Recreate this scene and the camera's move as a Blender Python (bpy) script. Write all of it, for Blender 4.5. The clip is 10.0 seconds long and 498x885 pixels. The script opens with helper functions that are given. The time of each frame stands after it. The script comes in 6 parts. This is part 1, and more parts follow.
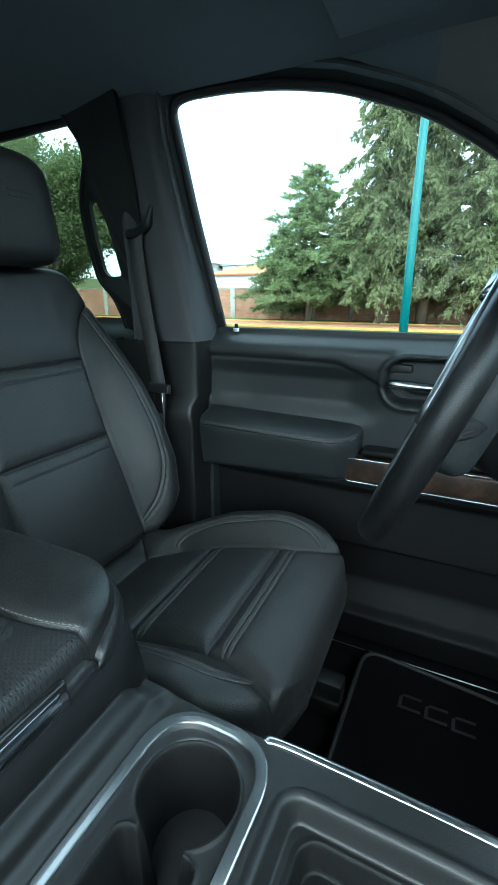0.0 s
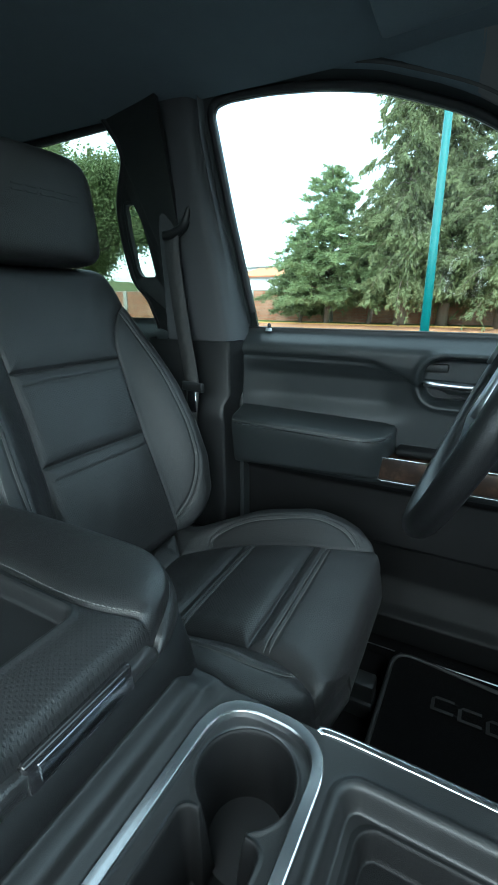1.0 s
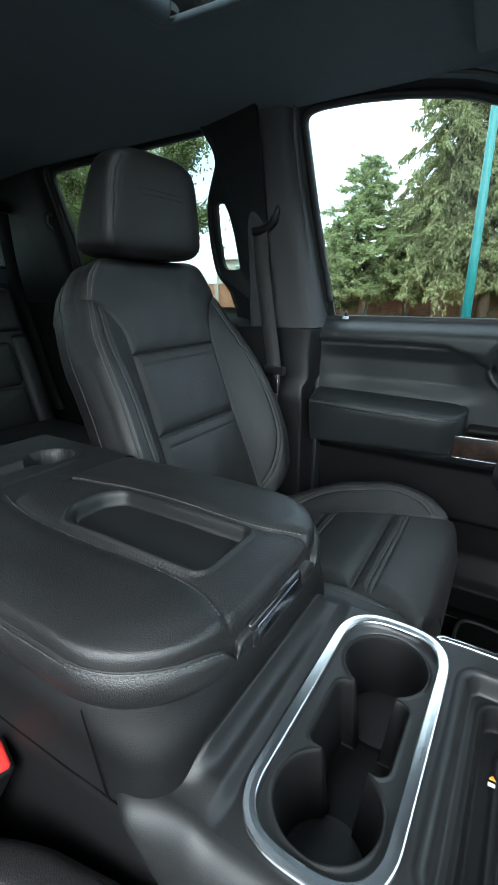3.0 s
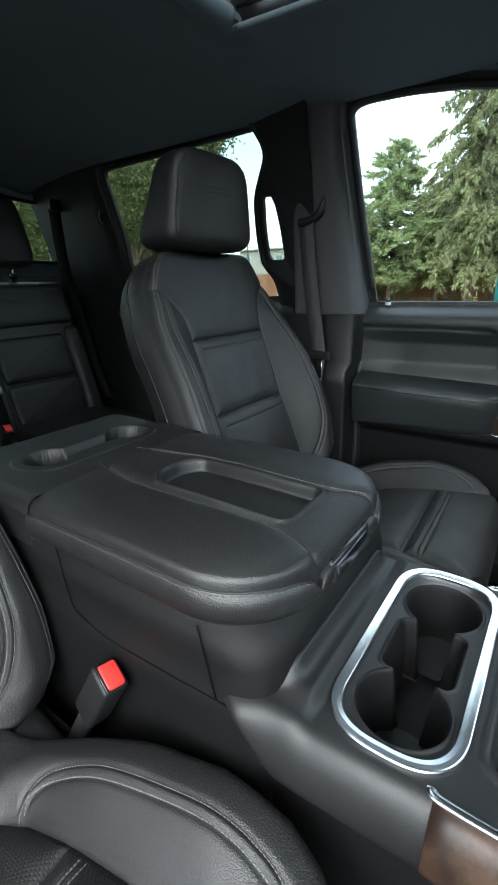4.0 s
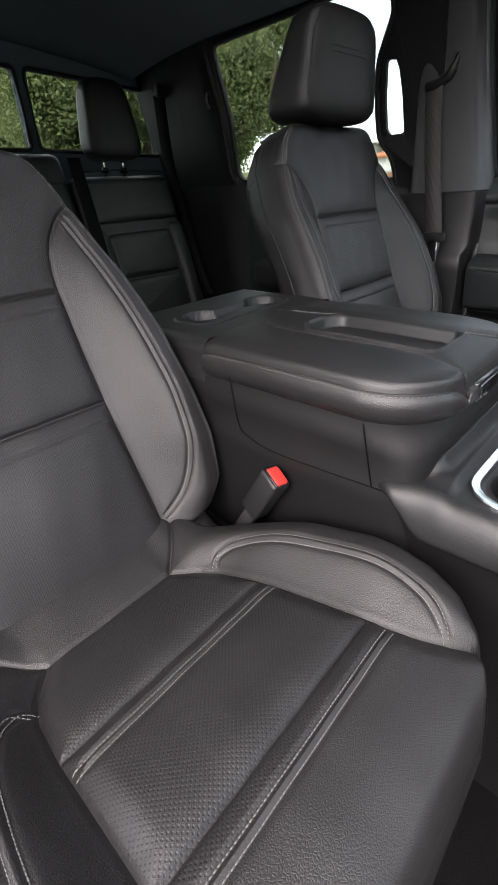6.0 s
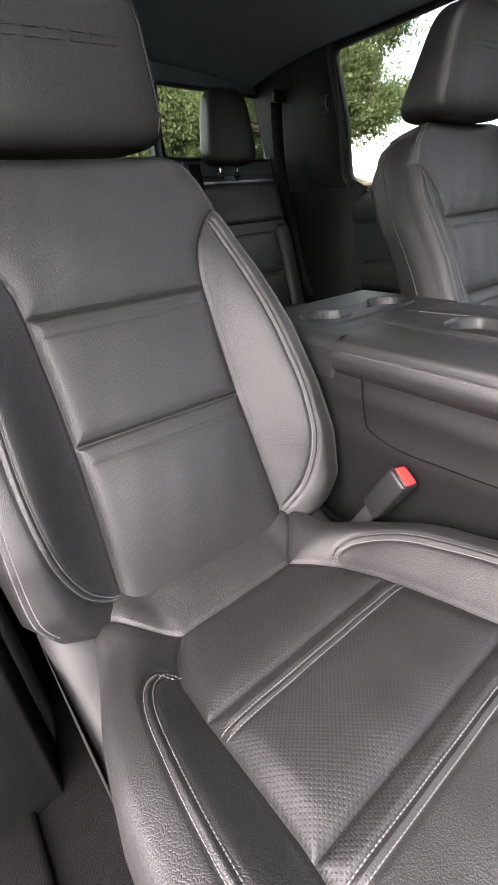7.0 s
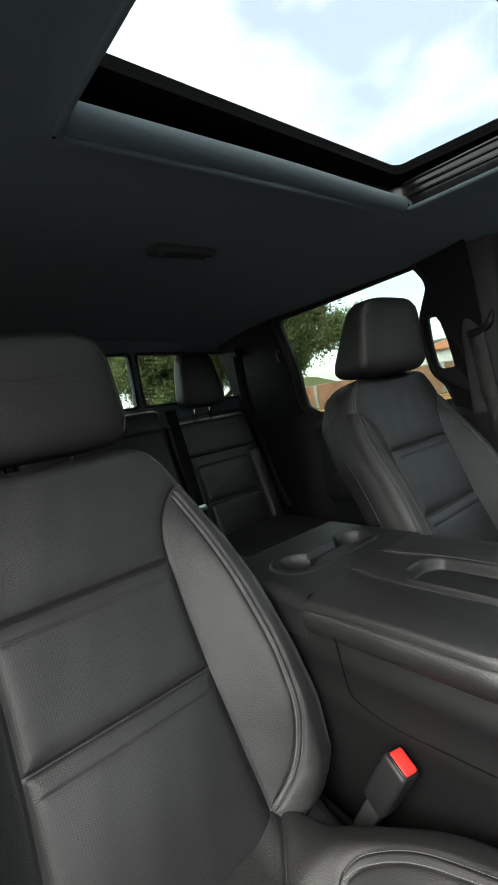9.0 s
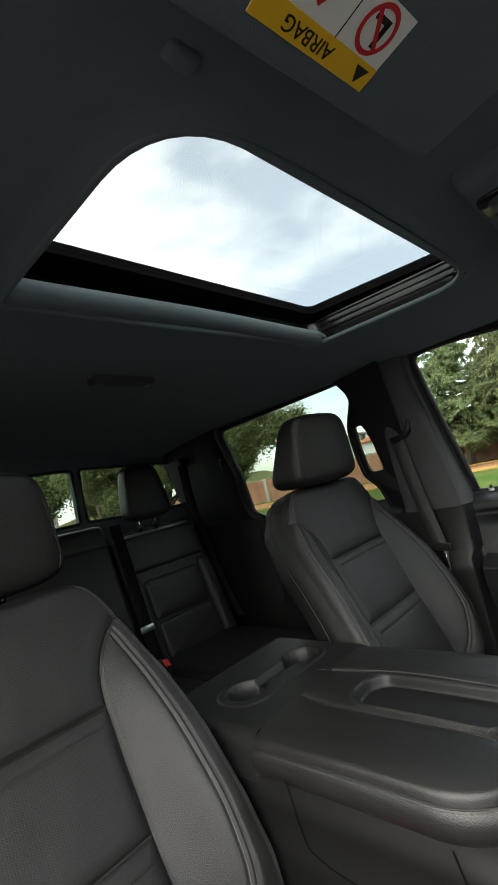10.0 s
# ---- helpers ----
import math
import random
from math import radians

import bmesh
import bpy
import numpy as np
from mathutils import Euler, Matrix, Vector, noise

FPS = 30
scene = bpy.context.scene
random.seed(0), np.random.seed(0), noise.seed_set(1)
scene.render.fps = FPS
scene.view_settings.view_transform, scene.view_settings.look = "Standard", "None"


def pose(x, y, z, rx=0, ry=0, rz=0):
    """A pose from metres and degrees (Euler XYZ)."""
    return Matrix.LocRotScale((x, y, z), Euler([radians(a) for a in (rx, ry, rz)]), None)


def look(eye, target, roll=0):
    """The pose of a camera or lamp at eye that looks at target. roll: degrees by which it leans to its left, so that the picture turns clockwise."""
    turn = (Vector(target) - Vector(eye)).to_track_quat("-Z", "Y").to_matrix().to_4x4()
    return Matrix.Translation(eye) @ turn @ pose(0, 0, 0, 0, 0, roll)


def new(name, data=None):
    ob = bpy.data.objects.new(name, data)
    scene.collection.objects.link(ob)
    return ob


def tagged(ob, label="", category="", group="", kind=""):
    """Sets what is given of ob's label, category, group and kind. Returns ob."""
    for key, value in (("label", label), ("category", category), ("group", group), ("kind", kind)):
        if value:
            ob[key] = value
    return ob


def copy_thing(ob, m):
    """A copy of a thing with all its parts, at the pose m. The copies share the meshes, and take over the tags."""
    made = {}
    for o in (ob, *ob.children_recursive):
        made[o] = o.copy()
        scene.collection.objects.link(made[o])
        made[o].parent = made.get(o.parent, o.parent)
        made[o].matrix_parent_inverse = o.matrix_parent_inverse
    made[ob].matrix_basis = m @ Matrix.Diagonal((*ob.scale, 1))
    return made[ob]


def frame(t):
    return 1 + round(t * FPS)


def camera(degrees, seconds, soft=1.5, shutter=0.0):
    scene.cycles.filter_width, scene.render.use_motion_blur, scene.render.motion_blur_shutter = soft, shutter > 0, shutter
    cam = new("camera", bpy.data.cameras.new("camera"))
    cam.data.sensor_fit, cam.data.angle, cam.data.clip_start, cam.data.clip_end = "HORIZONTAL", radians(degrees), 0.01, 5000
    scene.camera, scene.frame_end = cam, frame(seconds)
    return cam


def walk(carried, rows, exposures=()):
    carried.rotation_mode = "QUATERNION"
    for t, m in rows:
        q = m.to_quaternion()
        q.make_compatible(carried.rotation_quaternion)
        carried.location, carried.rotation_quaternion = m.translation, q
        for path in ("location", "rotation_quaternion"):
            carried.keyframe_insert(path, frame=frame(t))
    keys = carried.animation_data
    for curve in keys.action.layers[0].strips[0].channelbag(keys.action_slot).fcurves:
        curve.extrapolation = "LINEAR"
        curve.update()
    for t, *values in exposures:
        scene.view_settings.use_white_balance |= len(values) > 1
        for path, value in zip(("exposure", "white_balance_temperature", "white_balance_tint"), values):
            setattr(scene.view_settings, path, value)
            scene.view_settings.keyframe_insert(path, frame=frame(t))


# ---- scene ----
cam = camera(57.5, 10.0)
METRES, EYE, TILT, LEAN, TURN = 0.84, 1.47, -18.0, 0.0, -64.0
ROWS = [
    (0.0, 0.0, 0.0, 0.0, 0.0, 0.0, -0.0),
    (0.5, -0.0186, -0.0014, -0.0048, 1.01, 0.17, -0.18),
    (1.0, -0.0434, -0.0101, -0.0095, 2.05, 0.24, -0.55),
    (1.5, -0.0772, -0.0268, -0.0183, 3.47, 0.04, -1.0),
    (2.0, -0.1126, -0.0561, -0.0355, 4.35, -0.36, -1.43),
    (3.5, -0.2162, -0.1901, -0.0734, 6.87, -0.92, -1.45),
    (4.0, -0.245, -0.2336, -0.093, 8.69, -1.73, -1.4),
    (4.5, -0.2756, -0.2721, -0.1248, 10.15, -3.98, -1.68),
    (5.0, -0.2972, -0.3122, -0.1628, 11.5, -7.3, -1.81),
    (6.5, -0.3691, -0.4328, -0.2323, 21.28, -13.17, -2.91),
    (7.0, -0.4267, -0.4522, -0.2326, 26.81, -12.0, -4.05),
    (7.5, -0.4741, -0.4612, -0.2074, 31.46, -8.0, -5.13),
    (8.0, -0.4646, -0.4523, -0.1743, 31.4, -2.42, -3.88),
    (8.5, -0.4242, -0.4377, -0.1295, 29.04, 4.5, -0.98),
    (9.0, -0.3754, -0.4372, -0.0871, 26.14, 11.18, 1.84),
    (9.5, -0.337, -0.4612, -0.0489, 23.01, 17.7, 4.46),
    (10.0, -0.3221, -0.4746, -0.0444, 21.22, 22.82, 6.83),
]
EXPOSURES = [(0.0, 3.2, 5500, -11), (2.0, 3.22, 5800, -5), (3.5, 3.2, 6150, 3), (5.0, 3.05, 6500, 7), (6.5, 3.65, 7100, 20), (7.5, 4.58, 7150, 19), (8.2, 4.65, 6950, 12), (8.6, 3.85, 6800, 6), (9.0, 2.95, 6950, 4), (10.0, 2.65, 7200, 5)]
walk(cam, [(t, pose(-0.15, 0, EYE, TILT, LEAN, TURN) @ pose(METRES * x, METRES * y, METRES * z, 90 + pitch, roll, yaw)) for t, x, y, z, yaw, pitch, roll in ROWS], EXPOSURES)

# ---- daylight: a bright, hazy sky with broken cloud ----
SUN_EL, SUN_AZ = 47.0, 198.0   # degrees; azimuth from +X towards +Y
world = bpy.data.worlds.new("sky")
scene.world = world
world.use_nodes = True
wn, wl = world.node_tree.nodes, world.node_tree.links
wn.clear()
w_out, w_bg = wn.new("ShaderNodeOutputWorld"), wn.new("ShaderNodeBackground")
w_sky = wn.new("ShaderNodeTexSky")
w_sky.sky_type, w_sky.sun_disc = "NISHITA", False
w_sky.sun_elevation, w_sky.sun_rotation = radians(SUN_EL), radians(90 - SUN_AZ)
w_sky.dust_density, w_sky.air_density = 2.0, 1.0
w_co, w_map = wn.new("ShaderNodeTexCoord"), wn.new("ShaderNodeMapping")
w_map.inputs["Scale"].default_value = (1.0, 1.0, 2.4)
w_noise, w_ramp, w_mix = wn.new("ShaderNodeTexNoise"), wn.new("ShaderNodeValToRGB"), wn.new("ShaderNodeMixRGB")
w_noise.inputs["Scale"].default_value, w_noise.inputs["Detail"].default_value, w_noise.inputs["Roughness"].default_value = 1.7, 6.0, 0.55
w_ramp.color_ramp.elements[0].position, w_ramp.color_ramp.elements[1].position = 0.40, 0.60
w_ramp.color_ramp.elements[0].color, w_ramp.color_ramp.elements[1].color = (0.30, 0.30, 0.30, 1), (1, 1, 1, 1)
w_mix.inputs["Color2"].default_value = (7.8, 8.0, 8.5, 1)
wl.new(w_co.outputs["Generated"], w_map.inputs["Vector"])
wl.new(w_map.outputs["Vector"], w_noise.inputs["Vector"])
wl.new(w_noise.outputs["Fac"], w_ramp.inputs["Fac"])
wl.new(w_ramp.outputs["Color"], w_mix.inputs["Fac"])
wl.new(w_sky.outputs["Color"], w_mix.inputs["Color1"])
wl.new(w_mix.outputs["Color"], w_bg.inputs["Color"])
w_bg.inputs["Strength"].default_value = 0.13
wl.new(w_bg.outputs["Background"], w_out.inputs["Surface"])
sun = new("sun", bpy.data.lights.new("sun", "SUN"))
sun.data.energy, sun.data.angle, sun.data.color = 0.82, radians(75), (1.0, 0.96, 0.9)
_sd = Vector((math.cos(radians(SUN_EL)) * math.cos(radians(SUN_AZ)), math.cos(radians(SUN_EL)) * math.sin(radians(SUN_AZ)), math.sin(radians(SUN_EL))))
sun.matrix_world = look(_sd * 40, (0, 0, 0))

# ---- materials ----
def material(name, color, rough=0.5, metal=0.0, vary=0.15, vary_scale=6.0, bumps=(), spec=0.5, rough_vary=0.08, coat=0.0, island=0.0, mix_color=None, mix_scale=2.0, mix_lo=0.45, mix_hi=0.6, sheen=0.0):
    """A principled material in metres: colour broken by noise at two scales, gloss by a third; bumps are (kind, scale, strength, distance)."""
    m = bpy.data.materials.new(name)
    m.use_nodes = True
    nt, ln = m.node_tree.nodes, m.node_tree.links
    b = nt["Principled BSDF"]
    co = nt.new("ShaderNodeTexCoord")

    def noise_tex(scale, detail=4.0, rough_=0.6):
        n = nt.new("ShaderNodeTexNoise")
        n.inputs["Scale"].default_value, n.inputs["Detail"].default_value, n.inputs["Roughness"].default_value = scale, detail, rough_
        ln.new(co.outputs["Object"], n.inputs["Vector"])
        return n

    def math_node(op, a, c):
        n = nt.new("ShaderNodeMath")
        n.operation = op
        for i, v in enumerate((a, c)):
            if isinstance(v, (int, float)):
                n.inputs[i].default_value = v
            else:
                ln.new(v, n.inputs[i])
        return n.outputs[0]

    base = nt.new("ShaderNodeRGB").outputs[0]
    base.default_value = (*color, 1)
    if mix_color:
        n = noise_tex(mix_scale, 6.0, 0.65)
        r = nt.new("ShaderNodeMapRange")
        r.inputs["From Min"].default_value, r.inputs["From Max"].default_value = mix_lo, mix_hi
        ln.new(n.outputs["Fac"], r.inputs["Value"])
        x = nt.new("ShaderNodeMixRGB")
        ln.new(r.outputs["Result"], x.inputs["Fac"])
        ln.new(base, x.inputs["Color1"])
        x.inputs["Color2"].default_value = (*mix_color, 1)
        base = x.outputs["Color"]
    value = math_node("ADD", math_node("MULTIPLY", noise_tex(vary_scale).outputs["Fac"], vary), math_node("MULTIPLY", noise_tex(vary_scale * 14).outputs["Fac"], vary))
    value = math_node("ADD", value, 1.0 - vary)
    if island:
        info = nt.new("ShaderNodeObjectInfo")
        geo = nt.new("ShaderNodeNewGeometry")
        both = math_node("ADD", math_node("MULTIPLY", info.outputs["Random"], island), math_node("MULTIPLY", geo.outputs["Random Per Island"], island))
        value = math_node("MULTIPLY", value, math_node("ADD", both, 1.0 - island))
    hsv = nt.new("ShaderNodeHueSaturation")
    ln.new(base, hsv.inputs["Color"])
    ln.new(value, hsv.inputs["Value"])
    tone = nt.new("ShaderNodeMixRGB")
    tone.blend_type = "MULTIPLY"
    tone.inputs["Fac"].default_value, tone.inputs["Color2"].default_value = 0.0, (1, 1, 1, 1)
    ln.new(hsv.outputs["Color"], tone.inputs["Color1"])
    ln.new(tone.outputs["Color"], b.inputs["Base Color"])
    ln.new(math_node("ADD", math_node("MULTIPLY", noise_tex(vary_scale * 2.3).outputs["Fac"], 2 * rough_vary), rough - rough_vary), b.inputs["Roughness"])
    b.inputs["Metallic"].default_value = metal
    b.inputs["Specular IOR Level"].default_value = spec
    b.inputs["Coat Weight"].default_value = coat
    if sheen:
        b.inputs["Sheen Weight"].default_value = sheen
    last = None
    for kind, scale, strength, dist in bumps:
        if kind == "noise":
            h = noise_tex(scale, 3.0).outputs["Fac"]
        elif kind == "grain":
            v = nt.new("ShaderNodeTexVoronoi")
            v.feature = "DISTANCE_TO_EDGE"
            v.inputs["Scale"].default_value = scale
            warp = noise_tex(scale * 0.4, 2.0)
            vm = nt.new("ShaderNodeVectorMath")
            vm.operation = "MULTIPLY_ADD"
            ln.new(warp.outputs["Color"], vm.inputs[0])
            vm.inputs[1].default_value = (1.2 / scale,) * 3
            ln.new(co.outputs["Object"], vm.inputs[2])
            ln.new(vm.outputs[0], v.inputs["Vector"])
            r = nt.new("ShaderNodeMapRange")
            r.inputs["From Min"].default_value, r.inputs["From Max"].default_value = 0.0, 0.22
            ln.new(v.outputs["Distance"], r.inputs["Value"])
            h = r.outputs["Result"]
        elif kind == "wave":
            w = nt.new("ShaderNodeTexWave")
            w.bands_direction = "X"
            w.inputs["Scale"].default_value, w.inputs["Distortion"].default_value = scale, 0.0
            ln.new(co.outputs["Object"], w.inputs["Vector"])
            h = w.outputs["Fac"]
        else:  # holes, on a close grid
            v = nt.new("ShaderNodeTexVoronoi")
            v.feature, v.voronoi_dimensions = "F1", "2D"
            v.inputs["Scale"].default_value, v.inputs["Randomness"].default_value = scale, 0.0
            mp = nt.new("ShaderNodeMapping")
            mp.inputs["Rotation"].default_value = (radians(-65 if kind == "holes_tilted" else 0), 0, radians(0 if kind == "holes_tilted" else 45))
            ln.new(co.outputs["Object"], mp.inputs["Vector"])
            ln.new(mp.outputs["Vector"], v.inputs["Vector"])
            r = nt.new("ShaderNodeMapRange")
            r.inputs["From Min"].default_value, r.inputs["From Max"].default_value = 0.16, 0.30
            ln.new(v.outputs["Distance"], r.inputs["Value"])
            h = r.outputs["Result"]
            ln.new(h, tone.inputs["Color2"])
            tone.inputs["Fac"].default_value = 0.6
        bu = nt.new("ShaderNodeBump")
        bu.inputs["Strength"].default_value, bu.inputs["Distance"].default_value = strength, dist
        ln.new(h, bu.inputs["Height"])
        if last:
            ln.new(last, bu.inputs["Normal"])
        last = bu.outputs["Normal"]
    if last:
        ln.new(last, b.inputs["Normal"])
    return m


LEATHER = material("black_leather", (0.0130, 0.0126, 0.0130), 0.43, vary=0.2, bumps=(("grain", 400, 0.30, 0.0009), ("noise", 150, 0.10, 0.0014), ("noise", 22, 0.22, 0.004)), spec=0.44, rough_vary=0.06)
LID_LEATHER = material("black_lid_leather", (0.0115, 0.0112, 0.0115), 0.35, vary=0.2, bumps=(("grain", 420, 0.24, 0.0008), ("noise", 130, 0.10, 0.0012), ("noise", 22, 0.22, 0.004)), spec=0.52)
PERF = material("perforated_leather", (0.0125, 0.0121, 0.0125), 0.44, vary=0.15, bumps=(("grain", 560, 0.18, 0.0007), ("holes", 270, 0.38, 0.0008), ("noise", 22, 0.22, 0.004)), spec=0.42)
PERF_BACK = material("perforated_back_leather", (0.0145, 0.0140, 0.0145), 0.44, vary=0.15, bumps=(("grain", 560, 0.22, 0.0007), ("holes_tilted", 300, 0.36, 0.0007), ("noise", 90, 0.12, 0.0016), ("noise", 18, 0.22, 0.004)), spec=0.42)
PLASTIC = material("black_grained_plastic", (0.0095, 0.0098, 0.0102), 0.42, vary=0.15, bumps=(("grain", 700, 0.18, 0.0004),), spec=0.38)
SOFT = material("soft_touch_trim", (0.018, 0.0205, 0.0215), 0.38, vary=0.15, bumps=(("grain", 500, 0.2, 0.0006),), spec=0.42)
GREY_TRIM = material("grey_pillar_trim", (0.046, 0.047, 0.050), 0.6, vary=0.08, bumps=(("grain", 800, 0.2, 0.0003),), spec=0.35)
# lit copy of the grey pillar trim, the daylight put into its colour
PILLAR_LIT = material("lit_grey_pillar_trim", (0.115, 0.115, 0.118), 0.6, vary=0.08, bumps=(("grain", 800, 0.2, 0.0003),), spec=0.35)
GLOSS = material("gloss_black_plastic", (0.012, 0.012, 0.013), 0.2, vary=0.1)
CHROME = material("satin_chrome", (0.53, 0.545, 0.565), 0.22, 1.0, vary=0.05, rough_vary=0.05)
DULL = material("brushed_metal", (0.45, 0.46, 0.48), 0.32, 1.0, vary=0.15, vary_scale=30)
LATCHM = material("dark_satin_metal", (0.20, 0.205, 0.22), 0.26, 1.0, vary=0.1)
CLOTH = material("headliner_cloth", (0.098, 0.123, 0.140), 0.9, vary=0.2, vary_scale=20, bumps=(("noise", 900, 0.5, 0.001),), spec=0.15, sheen=0.1)
CARPET = material("black_carpet", (0.0035, 0.0033, 0.0036), 0.95, vary=0.5, vary_scale=30, bumps=(("noise", 600, 0.9, 0.004),), spec=0.1)
RUBBER = material("black_rubber", (0.012, 0.012, 0.013), 0.65, vary=0.2)
WEB = material("belt_webbing", (0.048, 0.047, 0.047), 0.75, vary=0.1, bumps=(("wave", 330, 0.4, 0.001),), spec=0.25)
RED = material("red_plastic", (0.75, 0.035, 0.03), 0.35, vary=0.08)
THREAD = material("grey_thread", (0.10, 0.10, 0.097), 0.8, vary=0.2, vary_scale=60)
THREAD_DARK = material("dark_grey_thread", (0.09, 0.09, 0.088), 0.8, vary=0.2, vary_scale=60)
FRIT = material("matte_black_frit", (0.003, 0.003, 0.003), 0.8, vary=0.1, spec=0.05)
WOOD = material("dark_wood_inlay", (0.016, 0.009, 0.006), 0.42, vary=0.5, vary_scale=18, mix_color=(0.048, 0.028, 0.018), mix_scale=26, spec=0.3)
WHITE = material("white_print", (0.78, 0.77, 0.74), 0.6, vary=0.06)
YELLOW = material("yellow_print", (0.85, 0.48, 0.02), 0.6, vary=0.06)
BLACK = material("black_print", (0.01, 0.01, 0.01), 0.6, vary=0.05)
REDPRINT = material("red_print", (0.6, 0.02, 0.03), 0.6, vary=0.05)
MARK = material("pale_mat_print", (0.011, 0.0105, 0.0105), 0.8, vary=0.3, vary_scale=80)
ORANGE = material("orange_print", (0.8, 0.25, 0.02), 0.6, vary=0.05)
LENS = material("lamp_lens", (0.05, 0.075, 0.07), 0.3, vary=0.08)
WHEEL_LEATHER = material("smooth_wheel_leather", (0.006, 0.006, 0.0065), 0.36, vary=0.15, bumps=(("grain", 500, 0.2, 0.0005),), spec=0.4)
# black trim plastic toned down, its colour standing in for shade
SHADE_TRIM = material("shaded_black_trim", (0.0042, 0.0042, 0.0045), 0.55, vary=0.15, bumps=(("grain", 600, 0.25, 0.0005),), spec=0.2)
SHIELD = material("grey_seat_shield", (0.012, 0.0118, 0.0125), 0.58, vary=0.12, bumps=(("grain", 700, 0.2, 0.0004),), spec=0.4)
# shaded copy of the belt webbing, darkened for the dim rear of the cab
SHADE_WEB = material("shaded_webbing", (0.007, 0.007, 0.007), 0.85, vary=0.1, bumps=(("wave", 330, 0.4, 0.001),), spec=0.12)
PAINT = material("body_paint", (0.03, 0.03, 0.032), 0.3, vary=0.1, coat=0.6)


def glass_material(name, tint, gloss_rough=0.02):
    m = bpy.data.materials.new(name)
    m.use_nodes = True
    nt, ln = m.node_tree.nodes, m.node_tree.links
    nt.clear()
    out, mix, tr, gl, fr = nt.new("ShaderNodeOutputMaterial"), nt.new("ShaderNodeMixShader"), nt.new("ShaderNodeBsdfTransparent"), nt.new("ShaderNodeBsdfGlossy"), nt.new("ShaderNodeLayerWeight")
    tr.inputs["Color"].default_value = (*tint, 1)
    gl.inputs["Roughness"].default_value = gloss_rough
    fr.inputs["Blend"].default_value = 0.5
    pw_ = nt.new("ShaderNodeMath")
    pw_.operation = "POWER"
    pw_.inputs[1].default_value = 4.0
    ln.new(fr.outputs["Facing"], pw_.inputs[0])
    sc_ = nt.new("ShaderNodeMath")
    sc_.operation = "MULTIPLY_ADD"
    sc_.inputs[1].default_value, sc_.inputs[2].default_value = 0.35, 0.02
    ln.new(pw_.outputs[0], sc_.inputs[0])
    ln.new(sc_.outputs[0], mix.inputs[0])
    ln.new(tr.outputs[0], mix.inputs[1])
    ln.new(gl.outputs[0], mix.inputs[2])
    ln.new(mix.outputs[0], out.inputs["Surface"])
    return m


GLASS = glass_material("clear_side_glass", (0.70, 0.745, 0.745))
PRIVACY = glass_material("tinted_rear_glass", (0.46, 0.50, 0.475))
ROOFGLASS = glass_material("sunroof_glass", (0.50, 0.52, 0.515))
BRICK = material("red_brick_masonry", (0.30, 0.135, 0.08), 0.9, vary=0.25, vary_scale=1.2, bumps=(("noise", 40, 0.5, 0.01),), mix_color=(0.38, 0.21, 0.14), mix_scale=1.4, spec=0.2, island=0.25)
MORTAR = material("pale_mortar", (0.34, 0.27, 0.22), 0.95, vary=0.2, vary_scale=3, spec=0.1)
CONCRETE = material("weathered_concrete", (0.36, 0.34, 0.31), 0.9, vary=0.25, vary_scale=1.5, bumps=(("noise", 30, 0.4, 0.01),), spec=0.2)
ASPHALT = material("asphalt", (0.055, 0.055, 0.055), 0.9, vary=0.3, vary_scale=4, bumps=(("noise", 90, 0.6, 0.006),), mix_color=(0.075, 0.072, 0.068), mix_scale=0.5)
GRASSM = material("mown_grass", (0.055, 0.115, 0.018), 0.9, vary=0.35, vary_scale=3, mix_color=(0.12, 0.13, 0.035), mix_scale=0.8, bumps=(("noise", 60, 0.8, 0.03),), spec=0.1)
PATHM = material("red_pavement", (0.36, 0.17, 0.09), 0.9, vary=0.2, vary_scale=2, bumps=(("noise", 30, 0.4, 0.01),), spec=0.2)
KERBPAINT = material("yellow_kerb_paint", (0.42, 0.23, 0.06), 0.7, vary=0.3, vary_scale=5)
TEAL = material("teal_pole_paint", (0.010, 0.13, 0.125), 0.5, vary=0.1)
BARK = material("grey_bark", (0.16, 0.125, 0.095), 0.95, vary=0.4, vary_scale=5, bumps=(("noise", 25, 0.9, 0.03),), spec=0.1)
def leaf_material(name, color, through_part=0.48):
    """Thin foliage: part of the light passes through; tone varies from clump to clump."""
    m = material(name, color, 0.75, vary=0.3, vary_scale=2, island=0.3, spec=0.15)
    nt, ln = m.node_tree.nodes, m.node_tree.links
    b, out = nt["Principled BSDF"], nt["Material Output"]
    tr, mx = nt.new("ShaderNodeBsdfTranslucent"), nt.new("ShaderNodeMixShader")
    ln.new(b.inputs["Base Color"].links[0].from_socket, tr.inputs["Color"])
    mx.inputs[0].default_value = through_part
    ln.new(b.outputs[0], mx.inputs[1])
    ln.new(tr.outputs[0], mx.inputs[2])
    ln.new(mx.outputs[0], out.inputs["Surface"])
    return m


LEAFMATS = [leaf_material("conifer_foliage", (0.23, 0.275, 0.135)), leaf_material("dark_cypress_foliage", (0.23, 0.25, 0.125)), leaf_material("light_leaf_foliage", (0.20, 0.24, 0.11))]
STUCCO = material("white_stucco", (0.70, 0.70, 0.68), 0.9, vary=0.1, vary_scale=1)
TILE = material("terracotta_tiles", (0.42, 0.16, 0.07), 0.85, vary=0.25, vary_scale=2)
GREYSTUCCO = material("grey_render", (0.40, 0.38, 0.34), 0.9, vary=0.2, vary_scale=1)
PANE = material("window_pane_dark", (0.10, 0.20, 0.20), 0.12, vary=0.1)

